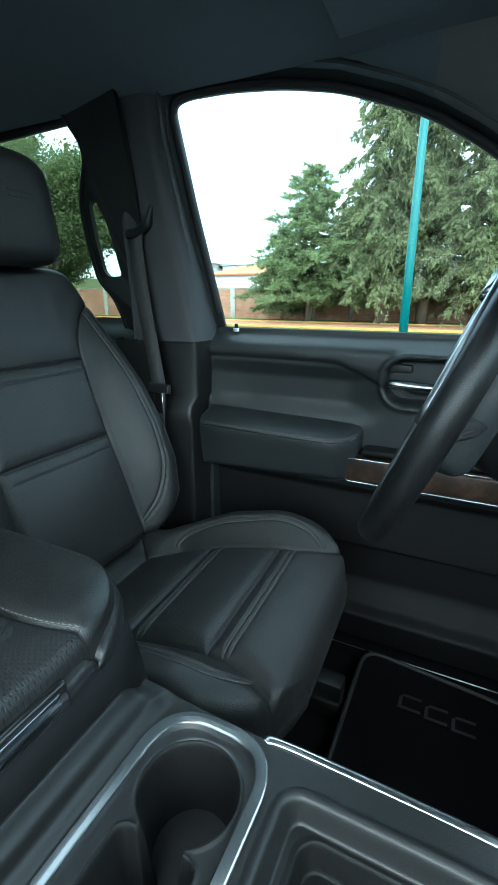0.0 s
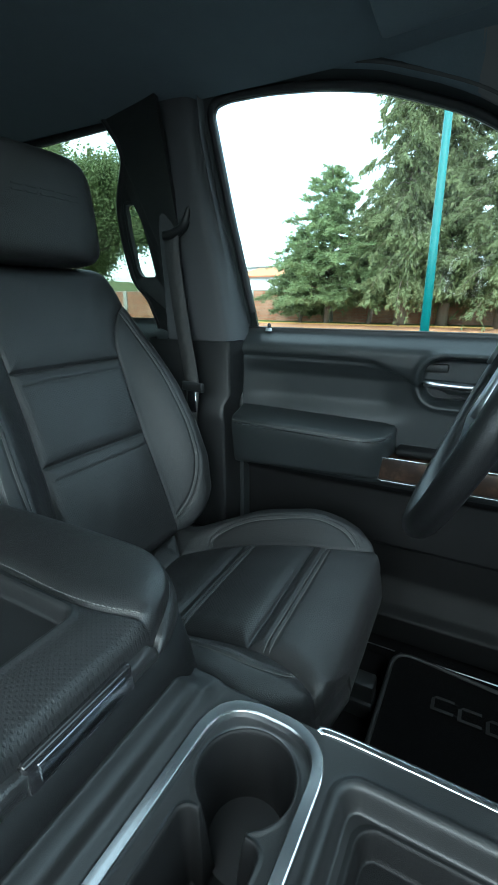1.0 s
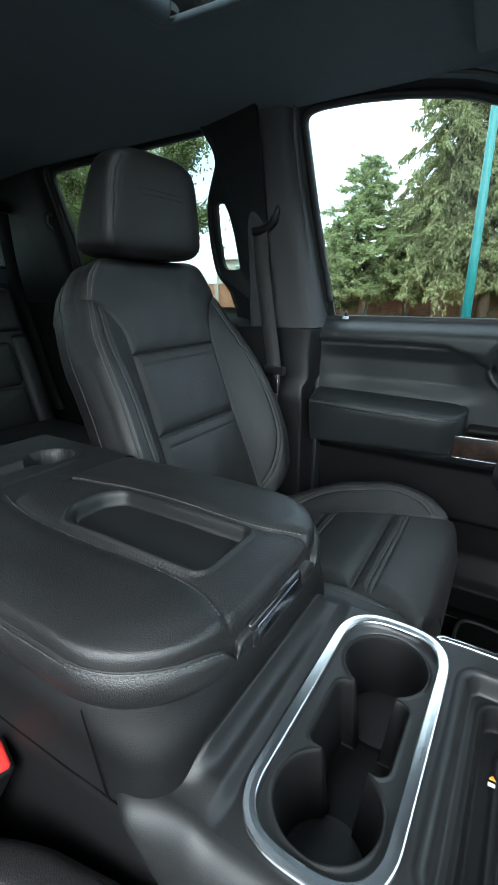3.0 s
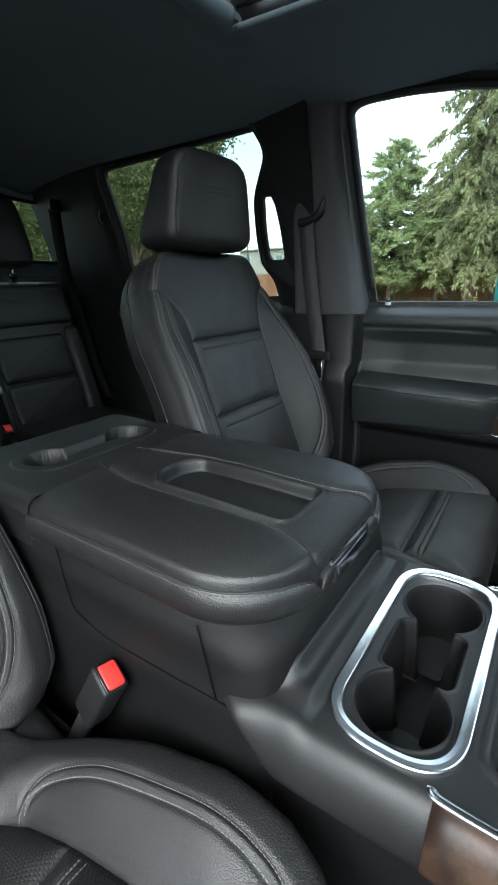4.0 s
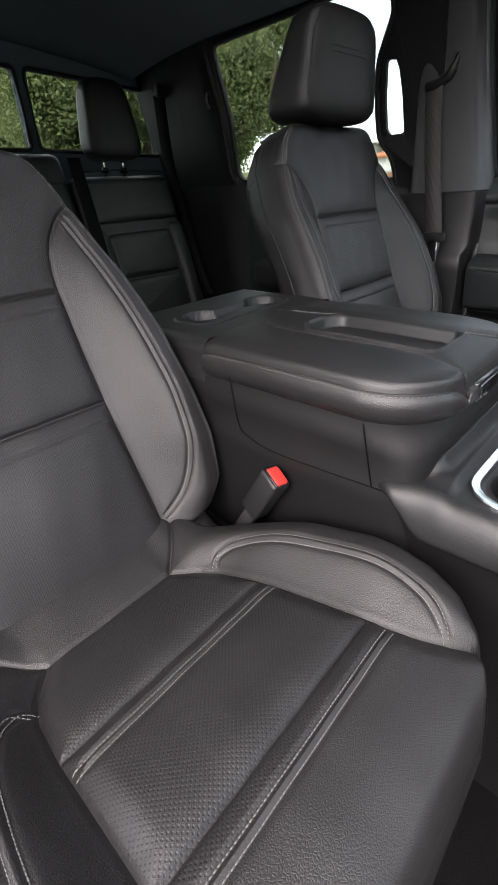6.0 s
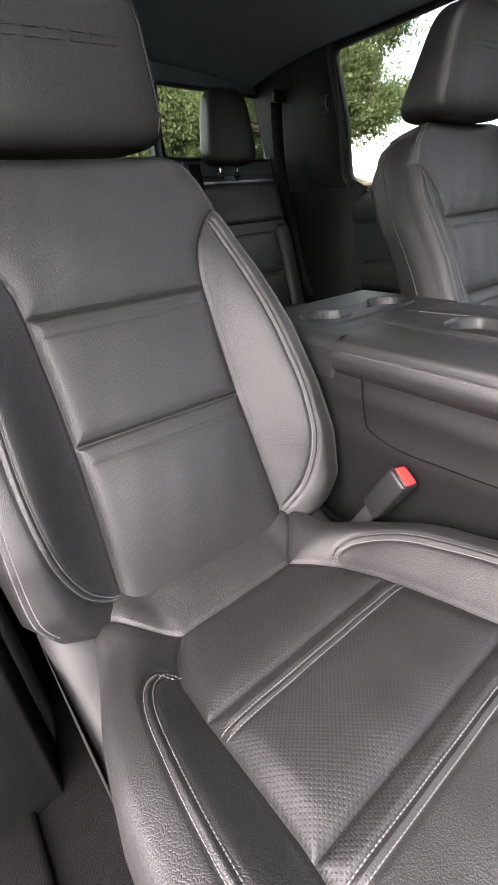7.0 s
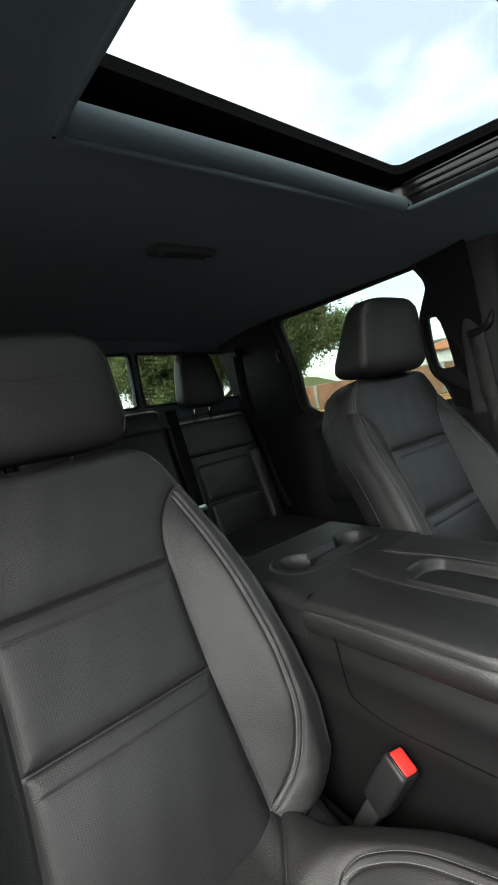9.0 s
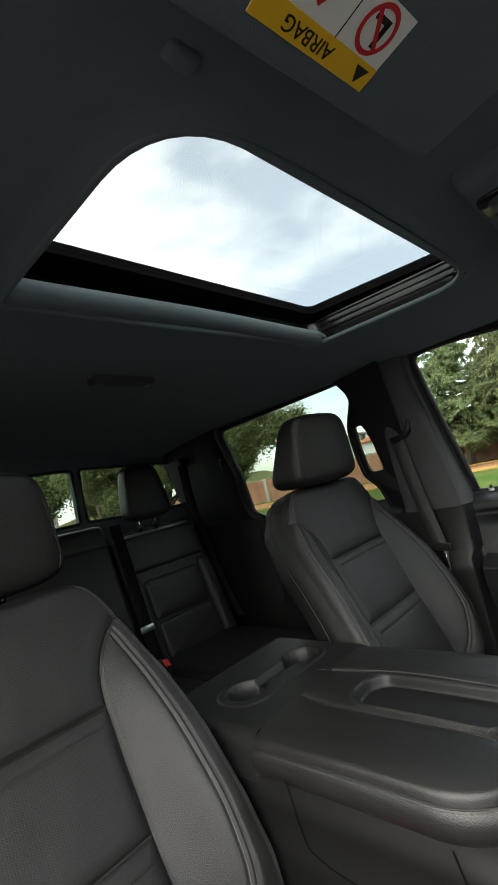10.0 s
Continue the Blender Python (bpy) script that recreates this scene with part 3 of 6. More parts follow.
def back_depth(a, h):
    w = np.interp(h, HT, WT)
    a_ = np.abs(a)
    ins = pw(h, [-0.41, -0.32, -0.2, -0.1, 0.0, 0.03, 0.064, 0.098, 0.118, 0.14], [0.142, 0.138, 0.132, 0.131, 0.133, 0.136, 0.147, 0.172, 0.20, 0.24])
    s = np.clip((a_ - ins) / np.maximum(w - ins, 0.02), 0, 1.2)
    bol = pw(h, [-0.42, -0.36, -0.27, -0.2, -0.1, -0.05, 0.0, 0.05, 0.12, 0.2], [0.012, 0.044, 0.062, 0.062, 0.052, 0.041, 0.027, 0.012, 0.002, 0.0])
    d = bol * sstep(0.0, 0.70, s)
    d = d + 0.012 * np.exp(-((h + 0.27) / 0.10) ** 2) * (1 - (a_ / 0.14).clip(0, 1) ** 2)          # lumbar swell
    d = d + 0.006 * (1 - (a_ / 0.2).clip(0, 1) ** 2) * sstep(0, 0.06, h)                            # upper panel
    for y0, y1 in ((-0.41, -0.172), (-0.172, 0.0)):                                               # pillow between cross seams
        d = d + np.where((h > y0) & (h <= y1) & (a_ < ins), 0.004 * np.sin(np.pi * np.clip((h - y0) / (y1 - y0), 0, 1)) ** 0.6 * sstep(0.0, 0.014, ins - a_), 0)
    e = (w - a_)
    d = d - roll(e, 0.022) - 0.25 * roll(e, 0.045) - roll(0.2055 - h, 0.03) - roll(h + 0.4155, 0.028)
    d = d + 0.006 * np.exp(-((h - 0.19) / 0.03) ** 2) * sstep(0.05, 0.14, a_)                      # shoulders stand higher than the middle
    edge = 0.30 + 0.70 * sstep(0.004, 0.05, e)
    g = np.minimum.reduce([seg_dist(a, h, line) for line in BK_SEAM])
    cut = (0.0038 * np.exp(-(g / 0.0030) ** 2) + 0.0036 * np.exp(-(g / 0.013) ** 2)) * edge
    g = np.minimum(*[seg_dist(a, h, line) for line in BK_SOFT])
    soft = 0.0022 * np.exp(-((g - 0.0045) / 0.0028) ** 2) - 0.0010 * np.exp(-(g / 0.0028) ** 2) + 0.0018 * np.exp(-(g / 0.012) ** 2)
    g = np.minimum(*[seg_dist(a, h, line) for line in BK_CROSS])
    cross = 0.0012 * np.exp(-(g / 0.0025) ** 2) + 0.0008 * np.exp(-(g / 0.008) ** 2)
    g = np.minimum(seg_dist(a, h, BK_EDGE), seg_dist(a, h, mirror(BK_EDGE)))
    rim = 0.0016 * np.exp(-(g / 0.0022) ** 2)
    d = d - np.maximum(np.maximum(np.maximum(cut, soft), cross), rim)
    rnd = np.sin(61 * a + 17 * h) * np.sin(43 * h - 29 * a) * 0.0006
    return d + rnd


def back_point(at, a, h):
    a, h = np.asarray(a, float), np.asarray(h, float)
    d = back_depth(a, h)
    return at.back + np.stack([a, 0 * a, 0 * a], -1) + h[..., None] * at.up + d[..., None] * at.n


# cushion: plan half-width, height along its middle
CY = np.array([0.114, 0.122, 0.132, 0.150, 0.178, 0.215, 0.29, 0.36, 0.45, 0.52, 0.58, 0.63])
CW = np.array([0.110, 0.152, 0.180, 0.209, 0.233, 0.247, 0.251, 0.245, 0.228, 0.208, 0.190, 0.172])
CIN_Y = [0.114, 0.125, 0.142, 0.165, 0.19, 0.22, 0.26, 0.40, 0.463, 0.495, 0.530]
CIN_X = [0.205, 0.196, 0.182, 0.168, 0.158, 0.151, 0.147, 0.141, 0.134, 0.122, 0.095]
CU_INS = list(zip(CIN_X, CIN_Y))[::-1]
CU_BOL = smooth_line([(0.134, 0.474), (0.142, 0.480), (0.152, 0.480), (0.169, 0.463), (0.184, 0.422), (0.194, 0.36), (0.200, 0.30), (0.202, 0.25), (0.198, 0.213), (0.189, 0.190), (0.177, 0.175), (0.166, 0.168)], 6)
CU_REAR = [(-0.095, 0.530), (0.095, 0.530)]
CU_DIAG = [(0.095, 0.530), (0.117, 0.551), (0.140, 0.574), (0.160, 0.60), (0.175, 0.62)]
CS1, CS1S, CS2, CS2S = 0.397, 0.370, 0.247, 0.219
CU_SEAM = [CU_INS, mirror(CU_INS), CU_REAR, CU_DIAG, mirror(CU_DIAG), [(-0.141, CS1), (0.141, CS1)], [(-0.148, CS2), (0.148, CS2)]]
CU_SOFT = [CU_BOL, mirror(CU_BOL), [(-0.142, CS1S), (0.142, CS1S)], [(-0.151, CS2S), (0.151, CS2S)]]


def cushion_z(x, y):
    w = np.interp(y, CY, CW)
    a = np.abs(x)
    z = pw(y, [0.09, 0.13, 0.17, 0.25, 0.37, 0.48, 0.54, 0.60, 0.64], [0.972, 0.986, 0.993, 0.992, 0.966, 0.932, 0.922, 0.936, 0.950])
    ins = pw(y, CIN_Y + [0.6], CIN_X + [0.1])
    s = np.clip((a - ins) / np.maximum(w - ins, 0.02), 0, 1.2)
    bol = pw(y, [0.10, 0.15, 0.20, 0.28, 0.40, 0.48, 0.55, 0.62], [0.0, 0.006, 0.022, 0.038, 0.042, 0.034, 0.018, 0.006])
    z = z + bol * sstep(0, 0.6, s)
    for y0, y1 in ((CS2, CS1), (CS1, 0.532), (0.10, CS2)):
        z = z + np.where((y > y0) & (y <= y1) & (a < ins), 0.006 * np.sin(np.pi * np.clip((y - y0) / (y1 - y0), 0, 1)) ** 0.7 * sstep(0.0, 0.03, ins - a), 0)
    e = np.minimum(w - a, y - 0.1135)
    z = z - roll(e, 0.018) - 0.3 * roll(e, 0.04)
    g = np.minimum.reduce([seg_dist(x, y, line) for line in CU_SEAM])
    cut = 0.0042 * np.exp(-(g / 0.0032) ** 2) + 0.0042 * np.exp(-(g / 0.013) ** 2)
    g = np.minimum.reduce([seg_dist(x, y, line) for line in CU_SOFT])
    soft = 0.0022 * np.exp(-((g - 0.0050) / 0.0028) ** 2) - 0.0012 * np.exp(-(g / 0.0028) ** 2) + 0.0014 * np.exp(-(g / 0.012) ** 2)
    z = z - np.maximum(cut, soft)
    return z + np.sin(53 * x + 23 * y) * np.sin(37 * y - 31 * x) * 0.0007


def cushion_point(at, x, y):
    return at.on_cushion(np.stack([x + 0 * y, y + 0 * x, cushion_z(np.asarray(x, float), np.asarray(y, float))], -1))


def perimeter(nu, nv):
    b = list(range(nu)) + [i * nu + nu - 1 for i in range(1, nv)]
    b += [(nv - 1) * nu + j for j in range(nu - 2, -1, -1)] + [i * nu for i in range(nv - 2, 0, -1)]
    return b


def seam_grid(seam, width, n1, n2):
    """Rows of points across a panel, with one column on the seam at each side."""
    half = np.concatenate([seam[:, None] * np.linspace(0, 1, n1 + 1), seam[:, None] + (width - seam)[:, None] * np.linspace(0, 1, n2 + 1)[1:]], 1)
    return np.concatenate([-half[:, :0:-1], half], 1)


def mids(G):
    return (G[:-1, :-1] + G[1:, 1:]) / 2


def split_regions(P, nu, nv, region, names, mats, parent, flip=False):
    """Cut one surface into its sewn panels, each a mesh of its own."""
    F = grid_faces(nu, nv)
    if flip:
        F = F[:, ::-1]
    C = region.ravel()
    flat = P.reshape(-1, 3)
    for k, (nm, mt) in enumerate(zip(names, mats)):
        sel = F[C == k]
        used, inv = np.unique(sel, return_inverse=True)
        part(nm, (flat[used], inv.reshape(sel.shape)), mt, parent)


def front_seat(at):
    seat = thing("front_seat", (at.cushion[0], at.cushion[1] + 0.40, 0.62), "black leather front seat with grey double stitching", "seat", "front seats")
    # backrest
    cuts = (-0.4155, -0.36, -0.212, -0.200, -0.172, -0.16, -0.037, -0.025, 0.0, 0.135, 0.2055)
    h = np.concatenate([np.linspace(a, b, n_, endpoint=False) for a, b, n_ in zip(cuts, cuts[1:], (36, 60, 6, 18, 7, 48, 7, 18, 74, 40))] + [[0.2055]])
    seam = np.interp(h, [-0.41, -0.32, -0.2, -0.1, 0.0, 0.03, 0.06, 0.10, 0.2055], [0.142, 0.138, 0.132, 0.131, 0.133, 0.136, 0.146, 0.150, 0.10])
    A = seam_grid(seam, np.interp(h, HT, WT), 56, 70)
    nv, nu = A.shape
    H = np.repeat(h[:, None], nu, 1)
    P = back_point(at, A, H)
    peri = P.reshape(-1, 3)[perimeter(nu, nv)]
    mid = at.back - 0.1 * at.up
    rings = [peri]
    for depth, out in ((0.010, 0.003), (0.026, 0.006), (0.044, 0.005), (0.048, 0.003), (0.075, -0.001), (0.094, -0.012), (0.104, -0.032)):
        q = peri - np.outer(np.full(len(peri), depth), at.n)
        lat = q - mid
        lat = lat - np.outer(lat @ at.n, at.n)
        q = q + lat / np.linalg.norm(lat, axis=1)[:, None] * out
        rings.append(q)
    shell = part("backrest", loft([[tuple(p) for p in r] for r in rings], True, False), LEATHER, seat)
    last = rings[-1]
    centre = last.mean(axis=0) - 0.012 * at.n
    part("back_panel", ([tuple(p) for p in last] + [tuple(p * 0.5 + centre * 0.5 - 0.008 * at.n) for p in last] + [tuple(centre)], [(i, (i + 1) % len(last), len(last) + (i + 1) % len(last), len(last) + i) for i in range(len(last))] + [(len(last) + i, len(last) + (i + 1) % len(last), 2 * len(last)) for i in range(len(last))]), PLASTIC, shell, "black plastic back panel")
    A, H = mids(A), mids(H)
    ins = np.interp(H, [-0.41, -0.32, -0.2, -0.1, 0.0], [0.142, 0.138, 0.132, 0.131, 0.133])
    line = np.interp(np.abs(A), [p[0] for p in BK_UP], [p[1] for p in BK_UP])
    region = np.where(H > np.where(np.abs(A) < 0.133, 0.0, line), 0, np.where(np.abs(A) < ins, 1, np.where(A < 0, 2, 3)))
    split_regions(P, nu, nv, region.ravel(), ["upper_panel", "perforated_insert", "side_bolster", "side_bolster"], [LEATHER, PERF_BACK, LEATHER, LEATHER], shell)

    def bp(a, b):
        return back_point(at, np.array(a), np.array(b))

    rows = []
    for line in (BK_BOL, mirror(BK_BOL)):
        rows += [[(a - 0.0038 * np.sign(a), b) for a, b in line], [(a + 0.0038 * np.sign(a), b) for a, b in line]]
    part("stitching", stitches(bp, rows, 0.0042, 0.0033, 0.0005), THREAD, shell, "grey double stitching")["kind"] = "stuff"
    part("cross_stitching", stitches(bp, [[(-0.128, -0.025), (0.128, -0.025)], [(-0.127, -0.200), (0.127, -0.200)]], 0.0045, 0.003, 0.0005), LEATHER, shell)["kind"] = "stuff"
    edge = [(a + 0.0033, b) for a, b in BK_EDGE]
    edge2 = [(a - 0.0033, b) for a, b in BK_EDGE]
    part("edge_stitching", stitches(bp, [edge, mirror(edge), edge2, mirror(edge2)], 0.0042, 0.0032, 0.0005), THREAD_DARK, shell, "grey edge stitching")["kind"] = "stuff"
    # welted seam along the side of the backrest
    side = [p for p in rings[3]]
    part("side_seam", tube([tuple(p) for p in side], 0.0016, 6, True), LEATHER, shell, "leather welt along the side seam")
    # cushion
    cuts = (0.114, 0.14, CS2S, CS2, CS1S, CS1, 0.530, 0.63)
    y = np.concatenate([np.linspace(a, b, n_, endpoint=False) for a, b, n_ in zip(cuts, cuts[1:], (30, 40, 16, 52, 14, 60, 40))] + [[0.63]])
    seam = np.interp(y, CIN_Y + [0.551, 0.574, 0.60, 0.62, 0.63], CIN_X + [0.117, 0.140, 0.160, 0.175, 0.18])
    X = seam_grid(np.minimum(seam, 0.86 * np.interp(y, CY, CW)), np.interp(y, CY, CW), 60, 50)
    nv, nu = X.shape
    Y = np.repeat(y[:, None], nu, 1)
    P = cushion_point(at, X, Y)
    peri = P.reshape(-1, 3)[perimeter(nu, nv)]
    c0 = at.cushion + np.array((0, 0.38, 0))
    rings = [peri]
    for drop, out in ((0.008, 0.003), (0.018, 0.005), (0.032, 0.003), (0.040, 0.0), (0.046, -0.008), (0.050, -0.030), (0.052, -0.060)):
        q = peri.copy()
        d = q - c0
        d[:, 2] = 0
        front = sstep(0.30, 0.18, q[:, 1] - at.cushion[1])          # tucked under in front only
        wide = np.where(front * np.ones(len(q)) > 0.5, 1.0, 0.3) * out if out < 0 else out * np.ones(len(q))
        q = q + d / np.linalg.norm(d, axis=1)[:, None] * wide[:, None]
        k = min(1, drop / 0.09)
        q[:, 2] = peri[:, 2] * (1 - 0.65 * k) + (0.94 + at.cushion[2]) * 0.65 * k - drop * (2.0 - front)
        rings.append(q)
    base = part("cushion", loft([[tuple(p) for p in r] for r in rings], True, False), LEATHER, seat)
    X, Y = mids(X), mids(Y)
    ins = np.interp(Y, CIN_Y, CIN_X)
    perf = (np.abs(X) < ins) & (Y > CS2S) & (Y < 0.530)
    region = np.where(perf, 0, np.where((np.abs(X) < ins) & (Y <= CS2S), 1, np.where(Y > 0.56, 4, np.where(X < 0, 2, 3))))
    split_regions(P, nu, nv, region.ravel(), ["perforated_insert", "front_panel", "side_bolster", "side_bolster", "rear_roll"], [PERF, LEATHER, LEATHER, LEATHER, LEATHER], base)

    def cp(a, b):
        return cushion_point(at, np.array(a), np.array(b))

    rows = []
    for line in (CU_BOL, mirror(CU_BOL)):
        rows += [[(a - 0.0045 * np.sign(a), b) for a, b in line], [(a + 0.0045 * np.sign(a), b) for a, b in line]]
    for yy in (CS1S, CS2S):
        w = 0.138 if yy > 0.3 else 0.147
        rows += [[(-w, yy - 0.0042), (w, yy - 0.0042)], [(-w, yy + 0.0042), (w, yy + 0.0042)]]
    part("stitching", stitches(cp, rows, 0.0042, 0.0033, 0.0005), THREAD, base, "grey double stitching")["kind"] = "stuff"
    # double stitching round the side of the cushion
    ringA, ringB = np.array(rings[2]), np.array(rings[1])
    vs, fs = [], []
    for r, k in ((0.25, 0), (0.6, 1)):
        loop = ringA * (1 - r) + ringB * r
        loop = [p for p in loop if p[1] - at.cushion[1] < 0.56]
        for p, d in along(loop, 0.006):
            if p[1] - at.cushion[1] > 0.55 or np.linalg.norm(d[:2]) < 0.5:
                continue
            nrm = np.array((d[1], -d[0], 0.0))
            nrm = nrm / (np.linalg.norm(nrm) + 1e-9)
            if nrm[:2] @ (p - c0)[:2] < 0:
                nrm = -nrm
            o = len(vs)
            upv = np.array((0, 0, 0.0008))
            for s_, t_ in ((-1, -1), (-1, 1), (1, 1), (1, -1)):
                vs.append(p + d * 0.002 * s_ + upv * t_ + nrm * 0.0012)
            fs.append((o, o + 1, o + 2, o + 3))
    part("side_stitching", (vs, fs), THREAD, base, "grey double stitching")["kind"] = "stuff"
    # headrest: upright front, rear face sloping forward, wider below
    head_c, hu, hn, HH = at.head - np.array((0, 0, 0.003)), np.array((0.0, 0.0, 1.0)), np.array((0.0, -1.0, 0.0)), 0.0985
    n, m = 144, 72

    def head_size(sp):
        return 0.1355 - 0.0155 * sp, 0.056, 0.057 - 0.039 * sp      # half-width, front, rear

    verts, faces = [], []
    for i in range(m + 1):
        v_ = math.sin(math.pi / 2 * (-1 + 2 * i / m))
        cp_ = max(0.0, 1 - abs(v_) ** 6) ** 0.24
        wide, fr_, re_ = head_size(v_)
        for j in range(n):
            ct, st = math.cos(2 * math.pi * j / n), math.sin(2 * math.pi * j / n)
            ex, ed = math.copysign(abs(ct) ** 0.32, ct) * cp_, math.copysign(abs(st) ** 0.36, st) * cp_
            bow = 0.012 * ex * ex if ed > 0 else 0.0
            verts.append(tuple(head_c + np.array((wide * ex, 0, 0)) + hu * HH * v_ + hn * ((fr_ + re_) / 2 * ed + (fr_ - re_) / 2 - bow)))
    for i in range(m):
        for j in range(n):
            a, b = i * n, (i + 1) * n
            faces.append((a + j, a + (j + 1) % n, b + (j + 1) % n, b + j))
    head = part("headrest", (verts, faces), LEATHER, seat)

    def on_head(a, b):
        """A point on the headrest's front face; a across, b up."""
        sp = float(np.clip(b / HH, -1, 1))
        wide, fr_, re_ = head_size(sp)
        cp_ = max(1e-3, 1 - abs(sp) ** 6) ** 0.24
        ex = float(np.clip(a / (wide * cp_), -1, 1))
        c = abs(ex) ** (1 / 0.32)
        ed = math.sqrt(max(0, 1 - c * c)) ** 0.36 * cp_
        return head_c + np.array((a, 0, 0)) + hu * b + hn * ((fr_ + re_) / 2 * ed + (fr_ - re_) / 2 - 0.012 * (ex * cp_) ** 2 + 0.0004)

    side = [(0.1245 - 0.16 * b - 2.2 * max(0.0, abs(b) - 0.045) ** 1.5, b) for b in np.linspace(-0.076, 0.078, 22)]
    part("piping", tube([tuple(on_head(a, b)) for a, b in side], 0.0016, 6), LEATHER, head)
    part("piping", tube([tuple(on_head(-a, b)) for a, b in side], 0.0016, 6), LEATHER, head)
    # embossed plain bars in place of the lettering
    for k in range(6):
        a0 = -0.070 + k * 0.0275
        verts, faces = [], []
        wid = 0.019 if k < 5 else 0.005
        for b0, b1 in ((0.017, 0.0205), (0.0265, 0.030)):
            o = len(verts)
            for q in range(5):
                for b_, up_ in ((b0, -0.002), (b0 + 0.0006, 0.0005), (b1 - 0.0006, 0.0005), (b1, -0.002)):
                    verts.append(tuple(on_head(a0 + wid * q / 4, b_) + hn * up_))
            for q in range(4):
                faces += [(o + 4 * q + j, o + 4 * q + 4 + j, o + 4 * q + 5 + j, o + 4 * q + 1 + j) for j in range(3)]
            faces += [(o, o + 1, o + 2, o + 3), (o + 19, o + 18, o + 17, o + 16)]
        part("embossed_mark", (verts, faces), LEATHER, head, "embossed mark drawn as bars", False)
    for s in (-1, 1):
        a = at.head + np.array((0.055 * s, 0.045, -0.05))
        part("headrest_post", tube([tuple(a), tuple(a - np.array((0, 0.005, 0.12)))], 0.006, 10), GLOSS, seat)
    # frame, side shields and runners below
    base_m = pose(at.cushion[0], at.cushion[1], 0)

    def low(shape):
        return [tuple(at.on_cushion(p)) for p in shape[0]], shape[1]

    for s in (-1, 1):
        outline = rounded([(0.245, 0.845), (0.275, 0.895), (0.46, 0.885), (0.575, 0.915), (0.640, 0.965), (0.685, 0.94), (0.665, 0.83), (0.60, 0.74), (0.34, 0.735), (0.255, 0.78)], 0.02, 4)
        part("side_shield", low(loft([[(s * x_, y_, z_) for y_, z_ in offset_loop(outline, o_)] for x_, o_ in ((0.160, -0.012), (0.175, 0.0), (0.212, 0.0), (0.226, -0.006), (0.234, -0.016), (0.238, -0.03))])), SHIELD, seat, "black plastic side shield")
        part("recliner_cover", low(loft([[(s * (0.19 + 0.03 * k), y_, z_) for y_, z_ in rounded([(0.595, 0.86), (0.69, 0.86), (0.74, 1.02), (0.665, 1.02)], 0.02, 4)] for k in (0, 1)])), PLASTIC, seat)
        part("seat_rail", turned(box((s * 0.19 - 0.022, 0.12, 0.655), (s * 0.19 + 0.022, 0.74, 0.70), 0.006), base_m), PLASTIC, seat)
        part("rail_foot", turned(box((s * 0.19 - 0.03, 0.66, 0.620), (s * 0.19 + 0.03, 0.74, 0.66), 0.006), base_m), PLASTIC, seat)
        part("rail_foot", turned(box((s * 0.19 - 0.03, 0.12, 0.620), (s * 0.19 + 0.03, 0.19, 0.66), 0.006), base_m), PLASTIC, seat)
    part("seat_pan", turned(box((-0.185, 0.21, 0.70), (0.185, 0.64, 0.885), 0.03, 3), base_m), SHADE_TRIM, seat)
    return seat


passenger_seat = front_seat(SeatFrame((-0.436, 0.768, 1.290), 25.0, 0.012, (-0.442, 0.0, 0.0), 0.035, (-0.424, 0.896, 1.576)))
driver_seat = front_seat(SeatFrame((0.450, 0.755, 1.341), 23.3, 0.085, (0.420, 0.030, 0.018), 0.035, (0.4556, 0.828, 1.623)))

# ---- centre console ----
def rr_loop(x0, x1, y0, y1, r, seg=8):
    return rounded([(x0, y0), (x1, y0), (x1, y1), (x0, y1)], r, seg)


console = thing("centre_console", (0, 0.25, 0.62), "black centre console with padded lid and cupholders", "console")


def deck_z(x, y):
    z = 1.082 + 0.0 * x - 0.02 * sstep(0.0, -0.30, y)
    # raised shelf in front of the box, with a hollow fillet round its foot
    z = z + 0.013 * sstep(0.222, 0.237, y) * (1 - 0.6 * sstep(0.120, 0.150, np.abs(x + 0.010)))
    z = z + 0.016 * np.clip((0.014 - rrect(x, y, -0.176, 0.166, 0.256, 0.86, 0.06)) / 0.014, 0, 1) ** 2 * (1 - sstep(0.105, 0.140, np.abs(x + 0.010)))
    plate = rrect(x, y, -0.145, 0.128, 0.110, 0.218, 0.036)
    z = z - 0.004 * (1 - sstep(-0.002, 0.002, plate))
    # two round cups joined by a square well, with fingers between
    cup_a, cup_b = np.hypot(x - 0.070, y - 0.163) - 0.0415, np.hypot(x + 0.092, y - 0.163) - 0.0415
    well = rrect(x, y, -0.052, 0.028, 0.128, 0.198, 0.010)
    neck = rrect(x, y, -0.10, 0.07, 0.143, 0.183, 0.004)
    hole = np.minimum(np.minimum(cup_a, cup_b), np.minimum(well, neck))
    z = z - 0.078 * (1 - sstep(-0.008, 0.001, hole)) + 0.002 * np.exp(-((hole - 0.002) / 0.002) ** 2)
    # open bin ahead of it
    bin_ = rrect(x, y, -0.118, 0.104, -0.135, 0.088, 0.018)
    z = z + 0.003 * np.exp(-((bin_ - 0.004) / 0.004) ** 2)
    z = z - 0.020 * (1 - sstep(-0.008, 0.0, bin_))
    bin2 = rrect(x, y, -0.108, 0.092, -0.13, 0.070, 0.018)
    z = z - 0.028 * (1 - sstep(-0.006, 0.0, bin2))
    bin3 = rrect(x, y, -0.085, 0.068, -0.12, 0.045, 0.014)
    z = z - 0.006 * (1 - sstep(-0.004, 0.0, bin3)) + 0.003 * np.exp(-((bin3 - 0.004) / 0.003) ** 2) * (bin2 < 0)
    return z


DECK_CX = -0.010


